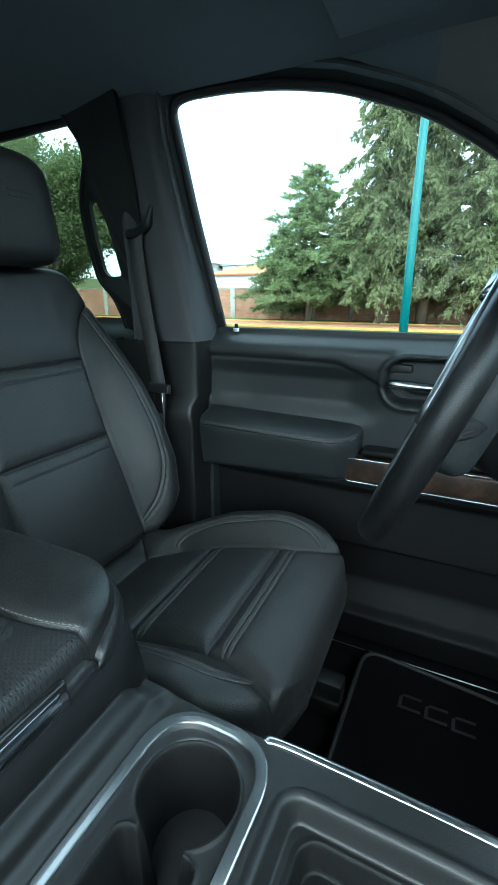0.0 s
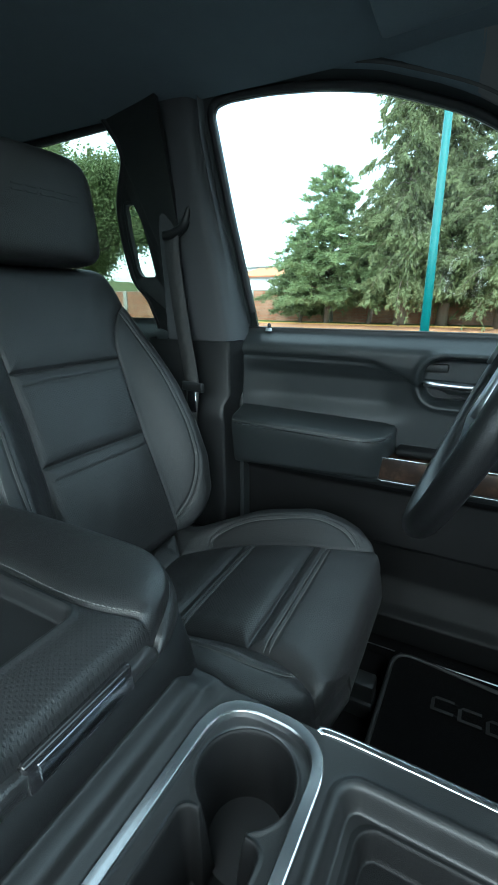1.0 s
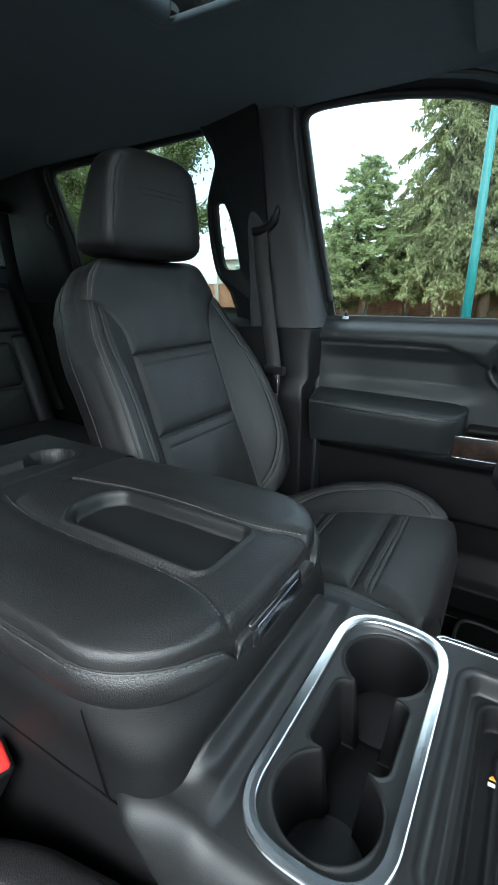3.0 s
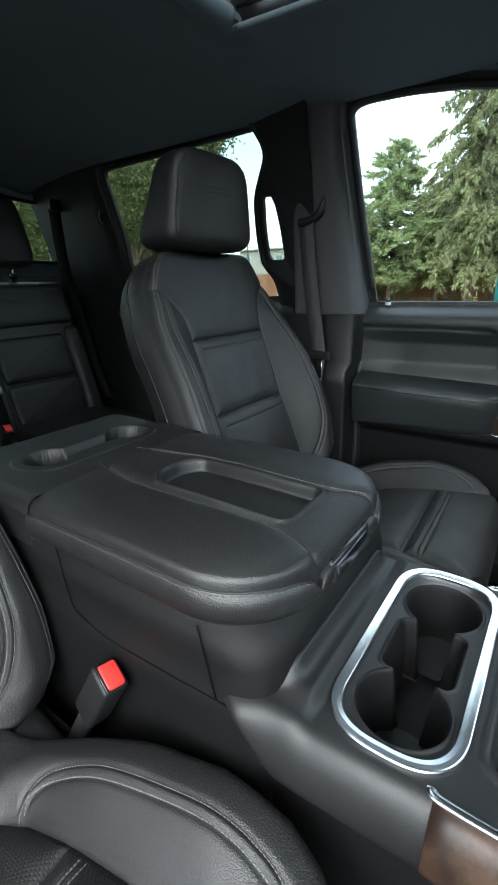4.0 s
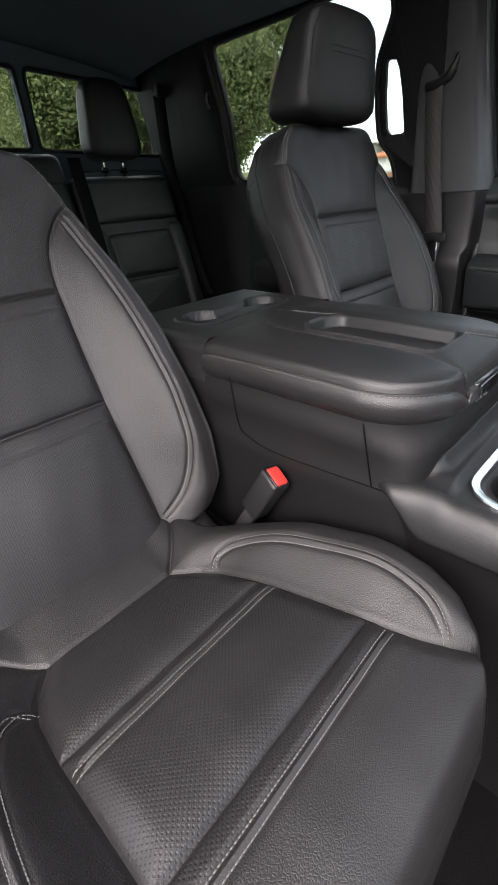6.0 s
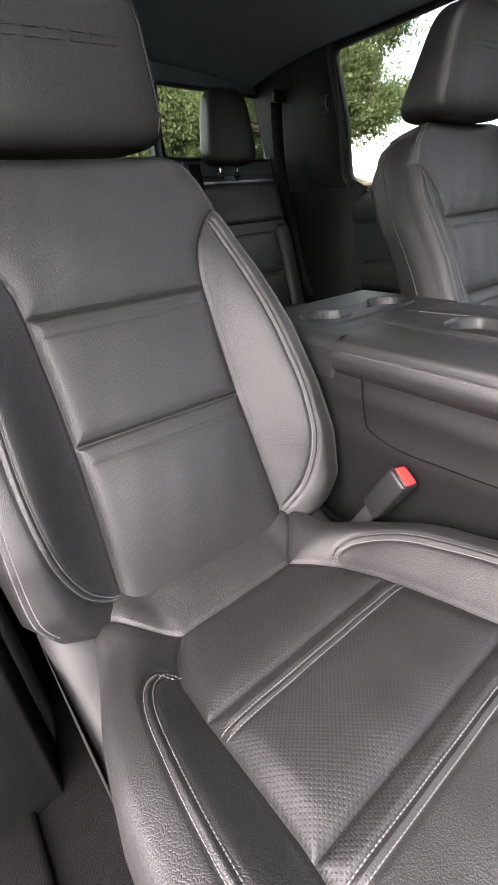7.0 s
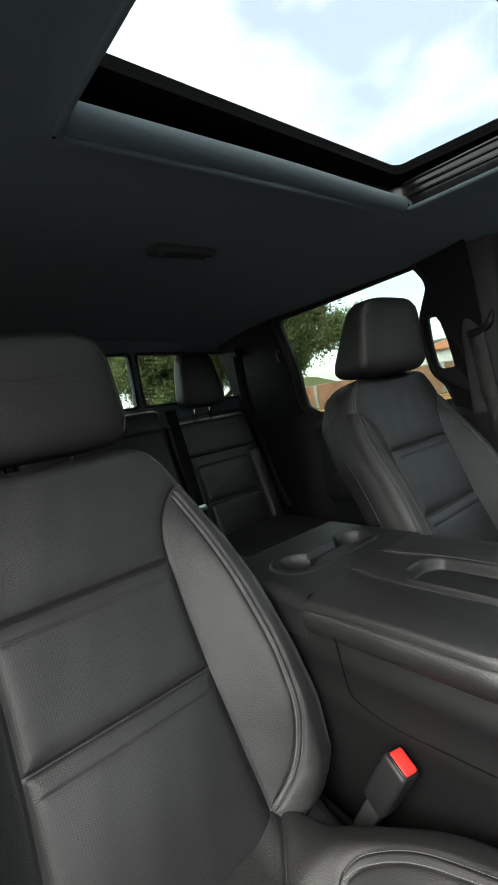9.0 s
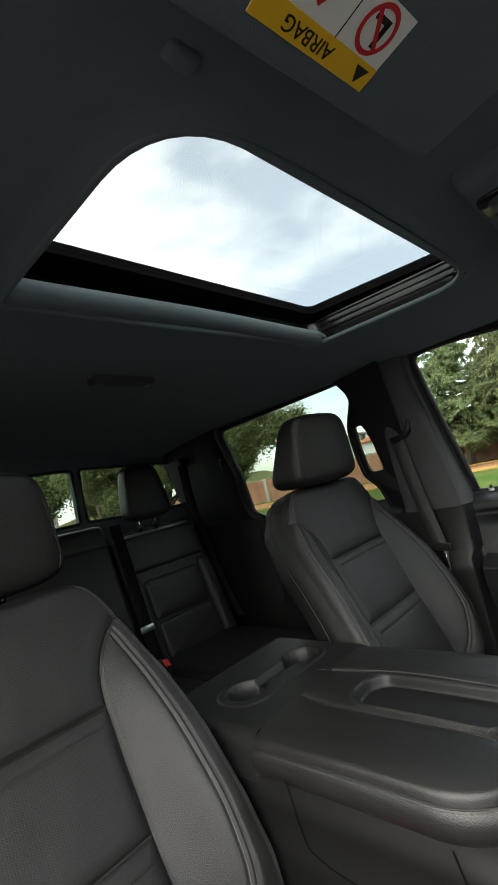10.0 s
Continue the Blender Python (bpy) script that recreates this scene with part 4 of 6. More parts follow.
def deck_half(y):
    return 0.144 + 0.004 * sstep(0.10, 0.235, np.asarray(y, float))


xs, ys = np.linspace(-1, 1, 280), np.linspace(-0.34, 0.312, 520)
X, Y = np.meshgrid(xs, ys)
X = X * deck_half(Y) + DECK_CX
# cup and bin recesses take the darker trim colour as painted shade
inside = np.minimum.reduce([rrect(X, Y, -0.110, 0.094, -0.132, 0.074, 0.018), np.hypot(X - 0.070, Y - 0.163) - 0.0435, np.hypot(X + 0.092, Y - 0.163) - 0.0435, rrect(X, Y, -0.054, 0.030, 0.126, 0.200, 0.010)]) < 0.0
F = grid_faces(len(xs), len(ys))
part("deck", (np.stack([X, Y, deck_z(X, Y)], -1).reshape(-1, 3), F), [PLASTIC, SHADE_TRIM], console, index=inside.ravel()[F[:, 0]].astype(int))
# flanks of the deck, rolling over to a lip that rises to the box behind
ROLL = [(math.sin(radians(q)), 1 - math.cos(radians(q))) for q in range(0, 91, 6)]
for s in (-1, 1):
    rows, base = [], []
    for yy in np.linspace(-0.34, 0.322, 90):
        hw = float(deck_half(yy))
        z0 = float(deck_z(np.array(DECK_CX + s * hw), np.array(yy)))
        out = hw + (0.028 if s < 0 else 0.014) * (1 - 0.55 * float(sstep(0.285, 0.322, yy)))
        z1 = 1.029 + 0.043 * float(sstep(0.245, 0.300, yy))
        row = [(DECK_CX + s * (hw + (out - hw) * f_), yy, z0 - (z0 - z1) * g_) for f_, g_ in ROLL]
        row += [(DECK_CX + s * (out - 0.001), yy, z1 - 0.002), (DECK_CX + s * (out - 0.012), yy, z1 - 0.003)]
        rows.append(row)
        base.append([row[-1], (DECK_CX + s * 0.152, yy, 0.98), (DECK_CX + s * 0.150, yy, 0.62)])
    part("deck_flank", loft(rows, False, False), PLASTIC, console)
    # shade under the lip is put into the darker colour
    part("deck_base", loft(base, False, False), SHADE_TRIM, console)
part("deck_front", box((-0.19, -0.40, 0.62), (0.19, -0.33, 1.12), 0.02, 3), PLASTIC, console)

# chrome surround of the cupholders
ring_o = rr_loop(-0.1525, 0.1345, 0.1035, 0.2245, 0.055, 28)
sections = []
for d, dz in ((0.0015, -0.004), (0.0012, 0.0022), (0.0004, 0.0034), (-0.0006, 0.0039), (-0.005, 0.0036), (-0.0092, 0.0030), (-0.0102, 0.0024), (-0.0108, 0.0012), (-0.0115, -0.006)):
    sections.append([(x, y, 1.0828 + dz) for x, y in offset_loop(ring_o, d)])
part("chrome_surround", loft(sections, True, False), CHROME, console, "bright chrome cupholder surround", False)
for cx in (0.070, -0.092):
    part("cup_mat", ([(cx + 0.039 * math.cos(k * math.pi / 16), 0.163 + 0.039 * math.sin(k * math.pi / 16), 1.0035) for k in range(32)] + [(cx, 0.163, 1.0042)], [(k, (k + 1) % 32, 32) for k in range(32)]), RUBBER, console)
for s in (-1, 1):
    # wood inlay on the flank under a tapered chrome strip
    line = [(DECK_CX + s * x, y, z) for x, y, z in smooth_line([(0.144, 0.121, 1.0815), (0.1495, 0.114, 1.0815), (0.1505, 0.06, 1.081), (0.1495, -0.05, 1.079), (0.1485, -0.2, 1.071), (0.1475, -0.33, 1.062)], 8)]
    n = len(line)
    part("chrome_strip", tube(line, [0.002] + [0.0046] * (n - 2) + [0.004], 8, False, 0.6), CHROME, console, "tapered chrome strip")
    rows = []
    for yy in np.linspace(-0.33, 0.118, 28):
        k = 1.0 - 0.10 * max(0.0, (yy - 0.095) / 0.025) ** 2
        z0 = 1.081 - 0.020 * max(0.0, -yy) / 0.33
        wide = 0.026 if s < 0 else 0.012
        row = [(DECK_CX + s * (0.1495 + wide * f_), yy, z0 - 0.054 * g_ * k) for f_, g_ in ROLL]
        rows.append(row + [(DECK_CX + s * 0.148, yy, z0 - 0.056 * k)])
    part("wood_inlay", loft(rows, True, True), WOOD, console, "dark wood-grain inlay")

# storage box under the lid
body = []
for z, o, cr in ((0.62, 0.004, 0.045), (0.95, 0.002, 0.045), (1.045, 0.0, 0.05), (1.066, -0.0, 0.052), (1.07, -0.002, 0.048), (1.11, -0.003, 0.062), (1.150, -0.003, 0.090)):
    body.append([(x, y, z) for x, y in offset_loop(rounded([(-0.176, 0.256), (0.166, 0.256), (0.168, 0.86), (-0.178, 0.86)], [cr, cr, 0.03, 0.03], 10), o)])
# same plastic as the deck, darkened in colour for the shade beside the seat
part("storage_box", loft(body), SHADE_TRIM, console)
# shut lines down the box
for s in (-1, 1):
    for pts in ([(0.56, 1.165), (0.548, 1.09), (0.53, 1.072), (0.48, 1.062), (0.40, 1.064), (0.30, 1.068)], [(0.337, 1.15), (0.322, 1.08), (0.318, 1.066)]):
        part("shut_line", tube([(-0.0045 + s * (0.1725 if yy > 0.35 else 0.1715), yy, zz) for yy, zz in smooth_line(pts, 6)], 0.0009, 6), FRIT, console)

# padded lid
LID_CX = -0.005
LID_L = smooth_line([(-0.034, 0.640), (-0.046, 0.60), (-0.057, 0.53), (-0.060, 0.447), (-0.057, 0.351), (-0.062, 0.30), (-0.074, 0.268), (-0.079, 0.246)], 6)
LID_R = mirror(LID_L)


def lid_half(y):
    return 0.168 - 0.098 * (1 - np.sqrt(np.clip(1 - (np.clip(0.356 - y, 0, 0.098) / 0.098) ** 2, 0, 1)))


def tray_dist(x, y):
    """Signed distance to the tray's outline: square in front, corners cut off behind."""
    a = rrect(x, y, -0.046, 0.046, 0.311, 0.528, 0.014)
    b = ((y - 0.50) + np.abs(x) * 0.9 - 0.047) * 0.75
    k = 0.003
    m = np.maximum(a, b)
    return m + k * np.log(np.exp((a - m) / k) + np.exp((b - m) / k))


def lid_z(x, y):
    w = lid_half(y)
    z = 1.206 + 0.004 * np.sin(np.pi * np.clip((y - 0.25) / 0.37, 0, 1)) + 0.004 * (1 - (x / 0.17) ** 2)
    e = np.maximum(w - np.abs(x), 0)
    z = z - roll(e, 0.007) - 0.26 * roll(e, 0.045) - roll(np.maximum(y - 0.258, 0), 0.010) - 0.2 * roll(np.maximum(y - 0.258, 0), 0.04)
    centre = 1 - sstep(0.045, 0.090, np.abs(x))
    z = z - 0.26 * roll(np.maximum(y - 0.258, 0), 0.048) * centre - 0.0025 * centre * sstep(0.62, 0.56, y)
    tray = tray_dist(x, y)
    z = z + 0.0035 * np.exp(-((tray - 0.003) / 0.0032) ** 2) - 0.016 * (1 - sstep(-0.006, -0.0008, tray))
    for line in (LID_L, LID_R):
        g = seg_dist(x, y, line)
        z = z - 0.003 * np.exp(-(g / 0.003) ** 2) - 0.003 * np.exp(-(g / 0.010) ** 2)
    return z


nx, ny = 270, 300
ty = np.linspace(0, 1, ny)
ys = 0.2581 + 0.3569 * ty ** 1.3
Y = np.repeat(ys[:, None], nx, 1)
X = np.linspace(-1, 1, nx)[None, :] * lid_half(Y)
P = np.stack([X + LID_CX, Y, lid_z(X, Y)], -1)
lid = thing("console_lid", (0, 0.45, 1.15), "padded black leather console lid with a shallow tray", "armrest")
peri = P.reshape(-1, 3)[perimeter(nx, ny)]
rings = [peri]
for z, o in ((1.186, 0.004), (1.176, 0.007), (1.166, 0.007), (1.158, 0.004), (1.153, 0.000), (1.150, -0.004), (1.144, -0.006), (1.134, -0.006)):
    d = peri - np.array((0, 0.45, 0))
    d[:, 2] = 0
    q = peri + d / np.linalg.norm(d, axis=1)[:, None] * o
    q[:, 2] = np.minimum(z, peri[:, 2] - 0.001)
    rings.append(q)
part("lid_skirt", loft([[tuple(p) for p in r] for r in rings], True, False), LID_LEATHER, lid)
X, Y = mids(X), mids(Y)
tray_sd = tray_dist(X, Y)
seam_x = np.interp(Y, [p[1] for p in LID_L][::-1], [p[0] for p in LID_L][::-1])
region = np.where(tray_sd < 0.0045, 0, np.where((X > seam_x) & (X < -seam_x) & (Y < 0.64), 1, np.where(X < 0, 2, 3)))
split_regions(P, nx, ny, region.ravel(), ["tray", "perforated_centre", "side_pad", "side_pad"], [PLASTIC, PERF, LID_LEATHER, LID_LEATHER], lid)


def lp(a, b):
    return np.array((float(a) + LID_CX, float(b), float(lid_z(np.array(float(a)), np.array(float(b))))))


part("stitching", stitches(lp, [[(a - 0.004, b) for a, b in LID_L if b > 0.266], [(a + 0.004, b) for a, b in LID_R if b > 0.266]], 0.0052, 0.0034, 0.0005), THREAD, lid, "grey stitching")["kind"] = "stuff"
welt = [tuple(p + np.array((0, 0, -0.001))) for p in rings[0] if p[1] < 0.60]
start = max(range(len(welt)), key=lambda i: np.linalg.norm(np.array(welt[i]) - np.array(welt[i - 1])))
welt = welt[start:] + welt[:start]
for s in (-1, 1):
    half = [p for p in welt if (p[0] - LID_CX) * s > 0.095 or (p[1] > 0.28 and (p[0] - LID_CX) * s > 0)]
    part("welt", tube(half[::2], 0.0016, 6), LEATHER, lid, "leather welt along the edge")
    # stitched seam from the corner down the front
    i = min(range(len(peri)), key=lambda i: abs(peri[i][0] - LID_CX - s * 0.076) + 3 * max(0.0, peri[i][1] - 0.30))
    vs = []
    for p, d in along(np.array([rings[q][i] for q in range(1, 6)]), 0.0052):
        p = p + np.array((0.0, -0.0012, 0.0))
        vs += [p + np.array((dx, 0, 0)) + d * dz for dx, dz in ((-0.0005, -0.0016), (0.0005, -0.0016), (0.0005, 0.0016), (-0.0005, 0.0016))]
    part("front_stitching", (vs, [(4 * k, 4 * k + 1, 4 * k + 2, 4 * k + 3) for k in range(len(vs) // 4)]), THREAD, lid, "grey stitching")
vs, fs = [], []
for p, d in along(np.array(rings[0]) * 0.5 + np.array(rings[1]) * 0.5, 0.006):
    nrm = np.array((d[1], -d[0], 0.0))
    nrm = nrm / (np.linalg.norm(nrm) + 1e-9)
    if nrm @ (p - np.array((0, 0.45, p[2]))) < 0:
        nrm = -nrm
    if p[1] > 0.60 or (p[1] < 0.28 and abs(p[0] - LID_CX) < 0.092):
        continue
    o = len(vs)
    for s_, t_ in ((-1, -1), (-1, 1), (1, 1), (1, -1)):
        vs.append(p + d * 0.0018 * s_ + np.array((0, 0, 0.0006 * t_)) + nrm * 0.0026)
    fs.append((o, o + 1, o + 2, o + 3))
part("edge_stitching", (vs, fs), THREAD, lid, "grey edge stitching")["kind"] = "stuff"
# release latch let into the front
latch = part("latch_recess", turned(box((-0.050, -0.0040, -0.013), (0.050, 0.006, 0.013), 0.0035, 3), pose(-0.009, 0.2543, 1.1700, -8)), GLOSS, lid)
part("latch_lever", turned(box((-0.041, -0.0052, -0.008), (0.041, 0.0, 0.008), 0.002, 3), pose(-0.009, 0.2543, 1.1695, -8)), LATCHM, latch, "dark grey metal latch lever")

# rear ledge with two cupholders
xs, ys = np.linspace(-0.176, 0.166, 180), np.linspace(0.613, 0.862, 125)
X, Y = np.meshgrid(xs, ys)
CUPS = ((-0.074, 0.722), (0.074, 0.714))
deep = np.minimum(*[np.hypot(X - cx, Y - cy) for cx, cy in CUPS]) - 0.0375
sd = np.minimum(deep, rrect(X, Y, -0.07, 0.07, 0.699, 0.737, 0.004))
rim = rrect(X, Y, -0.128, 0.128, 0.664, 0.774, 0.05)
Z = 1.207 + 0.003 * (1 - sstep(-0.004, 0.0, rim)) - 0.014 * (1 - sstep(-0.006, 0.0, sd)) - 0.045 * (1 - sstep(-0.005, 0.0, deep)) - roll(np.minimum(X + 0.176, 0.166 - X), 0.02) - roll(0.862 - Y, 0.03)
part("rear_cup_ledge", (np.stack([X, Y, Z], -1).reshape(-1, 3), grid_faces(len(xs), len(ys))), PLASTIC, console, "black plastic ledge with two cupholders")
part("ledge_skirt", loft([[(x, y, z) for x, y in rr_loop(-0.176, 0.166, 0.613, 0.862, 0.012, 4)] for z in (1.188, 1.14)], True, False), PLASTIC, console)

# seat belt buckle beside the console
def belt_buckle(at):
    b = thing("belt_buckle", at, "black seat belt buckle with a red release button", "seat belt", "belt buckles")
    m = pose(*at) @ pose(0, 0, 0, 29, 8, -8)
    part("housing", turned(box((-0.016, -0.019, -0.045), (0.016, 0.019, 0.045), 0.006, 3), m @ pose(0, 0, 0.045)), PLASTIC, b)
    part("release_button", turned(box((-0.012, -0.0155, -0.012), (0.012, 0.0155, 0.007), 0.004, 3), m @ pose(0, 0, 0.086)), RED, b, "red release button")
    part("slot", turned(box((-0.0135, -0.0175, -0.002), (-0.0105, 0.0175, 0.002), 0.0005, 1), m @ pose(0, 0, 0.0905)), GLOSS, b)
    part("stalk", turned(box((-0.006, -0.013, -0.11), (0.006, 0.013, 0.01), 0.004, 2), m @ pose(0, 0, 0.0)), RUBBER, b)
    return b


belt_buckle((-0.203, 0.500, 0.962))

# small warning print on the bin's floor
part("warning_print", ([(0.029, 0.048, 1.0375), (0.029, 0.0545, 1.0375), (0.0345, 0.05125, 1.0375)], [(0, 1, 2)]), ORANGE, console, "orange warning triangle", False)
part("print_bar", ([(0.0225, 0.0485, 1.0375), (0.0265, 0.0485, 1.0375), (0.0265, 0.0545, 1.0375), (0.0225, 0.0545, 1.0375)], [(0, 1, 2, 3)]), WHITE, console, "pale print drawn as a bar", False)

# ---- driver's door trim ----
door = thing("driver_door_trim", (0.80, 0.1, 0.62), "black soft-touch door trim with padded armrest", "car door")


def trim_x(y, z):
    x = 0.802 + 0.0 * y
    x = x + 0.036 * sstep(1.345, 1.392, z) ** 1.6                      # rolls over to the glass
    groove = np.interp(y, [-0.5, 0.10, 0.178, 0.252, 0.35, 0.60], [1.25, 1.27, 1.295, 1.331, 1.333, 1.334])
    g = z - groove
    x = x - 0.006 * sstep(-0.004, 0.010, g) + 0.003 * np.exp(-(g / 0.003) ** 2)
    x = x + 0.018 * sstep(1.20, 1.25, z) * (1 - sstep(1.29, 1.33, z)) * sstep(0.60, 0.45, y) * sstep(0.14, 0.24, y)
    low = sstep(1.07, 1.03, z)
    x = x + 0.030 * low - 0.03 * sstep(0.80, 0.72, z)
    bez = rrect(y, z, -0.16, 0.158, 1.252, 1.352, 0.045)
    x = x - 0.006 * np.exp(-((bez - 0.004) / 0.006) ** 2) + 0.034 * (1 - sstep(-0.010, 0.0, bez))
    pocket = rrect(y, z, -0.40, 0.40, 0.72, 0.90, 0.04)
    x = x + 0.03 * (1 - sstep(-0.02, 0.0, pocket))
    return x


ys, zs = np.linspace(-0.60, 0.575, 240), np.linspace(0.66, 1.394, 180)
Y, Z = np.meshgrid(ys, zs)
F = grid_faces(len(ys), len(zs))[:, ::-1]
# below the armrest a darker colour stands for the footwell's shade
part("door_panel", (np.stack([trim_x(Y, Z), Y, Z], -1).reshape(-1, 3), F), [SOFT, SHADE_TRIM], door, index=(Z.ravel()[F[:, 0]] < 1.055).astype(int))
part("door_edge", box((0.80, 0.566, 0.66), (0.865, 0.579, 1.385), 0.004), SOFT, door)
part("belt_seal", tube([(0.838, y, 1.392) for y in np.linspace(-0.6, 0.575, 8)], 0.006, 8), RUBBER, door, "black rubber belt seal")
# armrest: a swept pad with a raised, stitched top
arm = []
for y, k in ((0.566, 0.9), (0.56, 1.0), (0.45, 1.0), (0.32, 1.0), (0.25, 1.0), (0.215, 0.92), (0.196, 0.72), (0.190, 0.45)):
    x0, x1 = 0.83, 0.83 - 0.098 * k
    z1, z0 = 1.198 - 0.006 * (0.56 - y) / 0.3, 1.072 + 0.012 * (0.56 - y) / 0.3
    arm.append([(x, y, z) for x, z in rounded([(x0, z0 + 0.02), (x0, z1 + 0.022), (x1, z1 - 0.006), (x1 - 0.002, z1 - 0.03), (x1 + 0.012, z0)], [0.004, 0.01, 0.018, 0.01, 0.02], 5)])
armrest = part("armrest", loft(arm), SOFT, door, "padded black armrest")
edge = [(0.7325, 0.555, 1.180), (0.7315, 0.45, 1.178), (0.7315, 0.32, 1.176), (0.7325, 0.25, 1.176), (0.742, 0.213, 1.180), (0.762, 0.194, 1.188)]
part("seam", tube(smooth_line(edge, 6), 0.0017, 6), GLOSS, armrest)
vs, fs = [], []
for p, d in along([(x - 0.001, y, z + 0.006) for x, y, z in smooth_line(edge, 6)], 0.006):
    o = len(vs)
    for s_, t_ in ((-1, -1), (-1, 1), (1, 1), (1, -1)):
        vs.append(p + d * 0.002 * s_ + np.array((0.0002, 0, 0.0007)) * t_ + np.array((-0.0012, 0, 0.001)))
    fs.append((o, o + 1, o + 2, o + 3))
part("stitching", (vs, fs), THREAD, armrest, "grey stitching")
part("wood_inlay", box((0.752, -0.10, 1.093), (0.80, 0.212, 1.143), 0.006, 3), WOOD, door, "dark wood-grain inlay")
part("inlay_chrome", tube([(0.7515, -0.1, 1.145), (0.7515, 0.205, 1.143), (0.7515, 0.214, 1.138), (0.7515, 0.214, 1.098), (0.7515, 0.205, 1.092), (0.7515, -0.08, 1.092), (0.7515, -0.1, 1.104)], 0.0016, 6), CHROME, door, "thin chrome outline")
part("switch_base", box((0.765, -0.30, 1.145), (0.83, 0.185, 1.162), 0.008, 3), SHADE_TRIM, door)
part("release_handle", tube(smooth_line([(0.815, 0.148, 1.296), (0.800, 0.142, 1.298), (0.796, 0.12, 1.298), (0.796, 0.06, 1.296), (0.800, 0.03, 1.296)], 6), [0.006] * 6 + [0.010] * 19, 10, False, 1.0), CHROME, door, "chrome inner door handle")
part("handle_cup", box((0.834, 0.0, 1.262), (0.842, 0.15, 1.345), 0.002, 1), GLOSS, door)
part("lock_switch", box((0.818, 0.105, 1.318), (0.84, 0.152, 1.335), 0.004, 2), PLASTIC, door)
pin = thing("lock_pin", (0.834, 0.513, 1.392), "small black door lock pin", "lock pin")
part("collar", ([(0.834 + r * math.cos(k * math.pi / 8), 0.513 + r * math.sin(k * math.pi / 8), z) for r, z in ((0.009, 1.388), (0.008, 1.3945), (0.004, 1.3955)) for k in range(16)], [(i * 16 + k, i * 16 + (k + 1) % 16, (i + 1) * 16 + (k + 1) % 16, (i + 1) * 16 + k) for i in range(2) for k in range(16)]), DULL, pin)
part("knob", tube([(0.834, 0.513, 1.39), (0.834, 0.513, 1.404), (0.834, 0.513, 1.406)], [0.0038, 0.0042, 0.002], 10), GLOSS, pin)
copy_thing(pin, pose(0.838, 1.405, 1.405))

# ---- centre pillar on the driver's side ----
pillar = thing("centre_pillar_trim", (0.75, 0.70, 0.62), "grey upper and black lower centre pillar trim", "pillar trim")


def pillar_ring(z, front, rear, inner, soft):
    sx = side_x(z)
    pts = [(sx + 0.01, front), (sx - 0.030, front + 0.001), (inner + 0.020, front + 0.008), (inner, front + 0.035), (inner, rear - 0.05), (inner + 0.02, rear - 0.012), (sx + 0.01, rear)]
    return [(x, y, z) for x, y in smooth_line(pts, 5)]


up = [pillar_ring(z, f_, r_, i_, 0) for z, f_, r_, i_ in ((1.368, 0.563, 0.77, 0.742), (1.42, 0.570, 0.77, 0.740), (1.50, 0.580, 0.77, 0.736), (1.60, 0.594, 0.77, 0.727), (1.70, 0.606, 0.77, 0.716), (1.78, 0.612, 0.78, 0.704), (1.84, 0.606, 0.80, 0.690), (1.875, 0.58, 0.83, 0.670))]
upper = part("upper_trim", loft(up, False, False), GREY_TRIM, pillar, "grey plastic upper trim")
lw = [pillar_ring(z, f_, r_, i_, 0) for z, f_, r_, i_ in ((0.62, 0.575, 0.86, 0.735), (1.0, 0.575, 0.85, 0.735), (1.17, 0.575, 0.845, 0.735), (1.195, 0.575, 0.845, 0.728), (1.215, 0.578, 0.845, 0.738), (1.24, 0.565, 0.84, 0.749), (1.366, 0.563, 0.832, 0.744))]
part("lower_trim", loft(lw, False, False), PLASTIC, pillar, "black plastic lower trim")
h_out = rounded([(0.685, 1.86), (0.878, 1.86), (0.860, 1.828), (0.838, 1.79), (0.836, 1.76), (0.862, 1.715), (0.884, 1.675), (0.894, 1.59), (0.890, 1.505), (0.855, 1.465), (0.840, 1.40), (0.838, 1.372), (0.685, 1.372)], [0.0, 0.005, 0.02, 0.02, 0.02, 0.02, 0.03, 0.04, 0.02, 0.02, 0.02, 0.005, 0.0], 5)
h_slot = rounded([(0.822, 1.672), (0.854, 1.676), (0.862, 1.60), (0.862, 1.530), (0.852, 1.514), (0.808, 1.514), (0.812, 1.60)], 0.010, 5)
part("grab_handle", holed_panel(h_out, [h_slot], lambda y, z: (side_x(z) - 0.022 - 0.040 * float(sstep(0.80, 0.72, y)), y, z), (0.012, 0.0, 0.0)), PLASTIC, pillar, "black grab handle moulded into the pillar", False)
part("handle_edge", tube([(side_x(z) - 0.018, y - 0.006, z) for y, z in h_out if y > 0.80], 0.0085, 10), PLASTIC, pillar)
part("slot_edge", tube([(side_x(z) - 0.017, y, z) for y, z in offset_loop(h_slot, 0.006)], 0.006, 8, True), PLASTIC, pillar)
part("belt_guide", tube(smooth_line([(0.727, 0.656, 1.650), (0.722, 0.661, 1.632), (0.722, 0.672, 1.612), (0.724, 0.70, 1.600), (0.726, 0.728, 1.598)], 6), [0.008] * 8 + [0.011] * 17, 10), PLASTIC, pillar, "black belt height adjuster")
belt = thing("seat_belt", (0.73, 0.69, 1.2), "dark grey webbing seat belt hanging at the pillar", "seat belt", "seat belts")


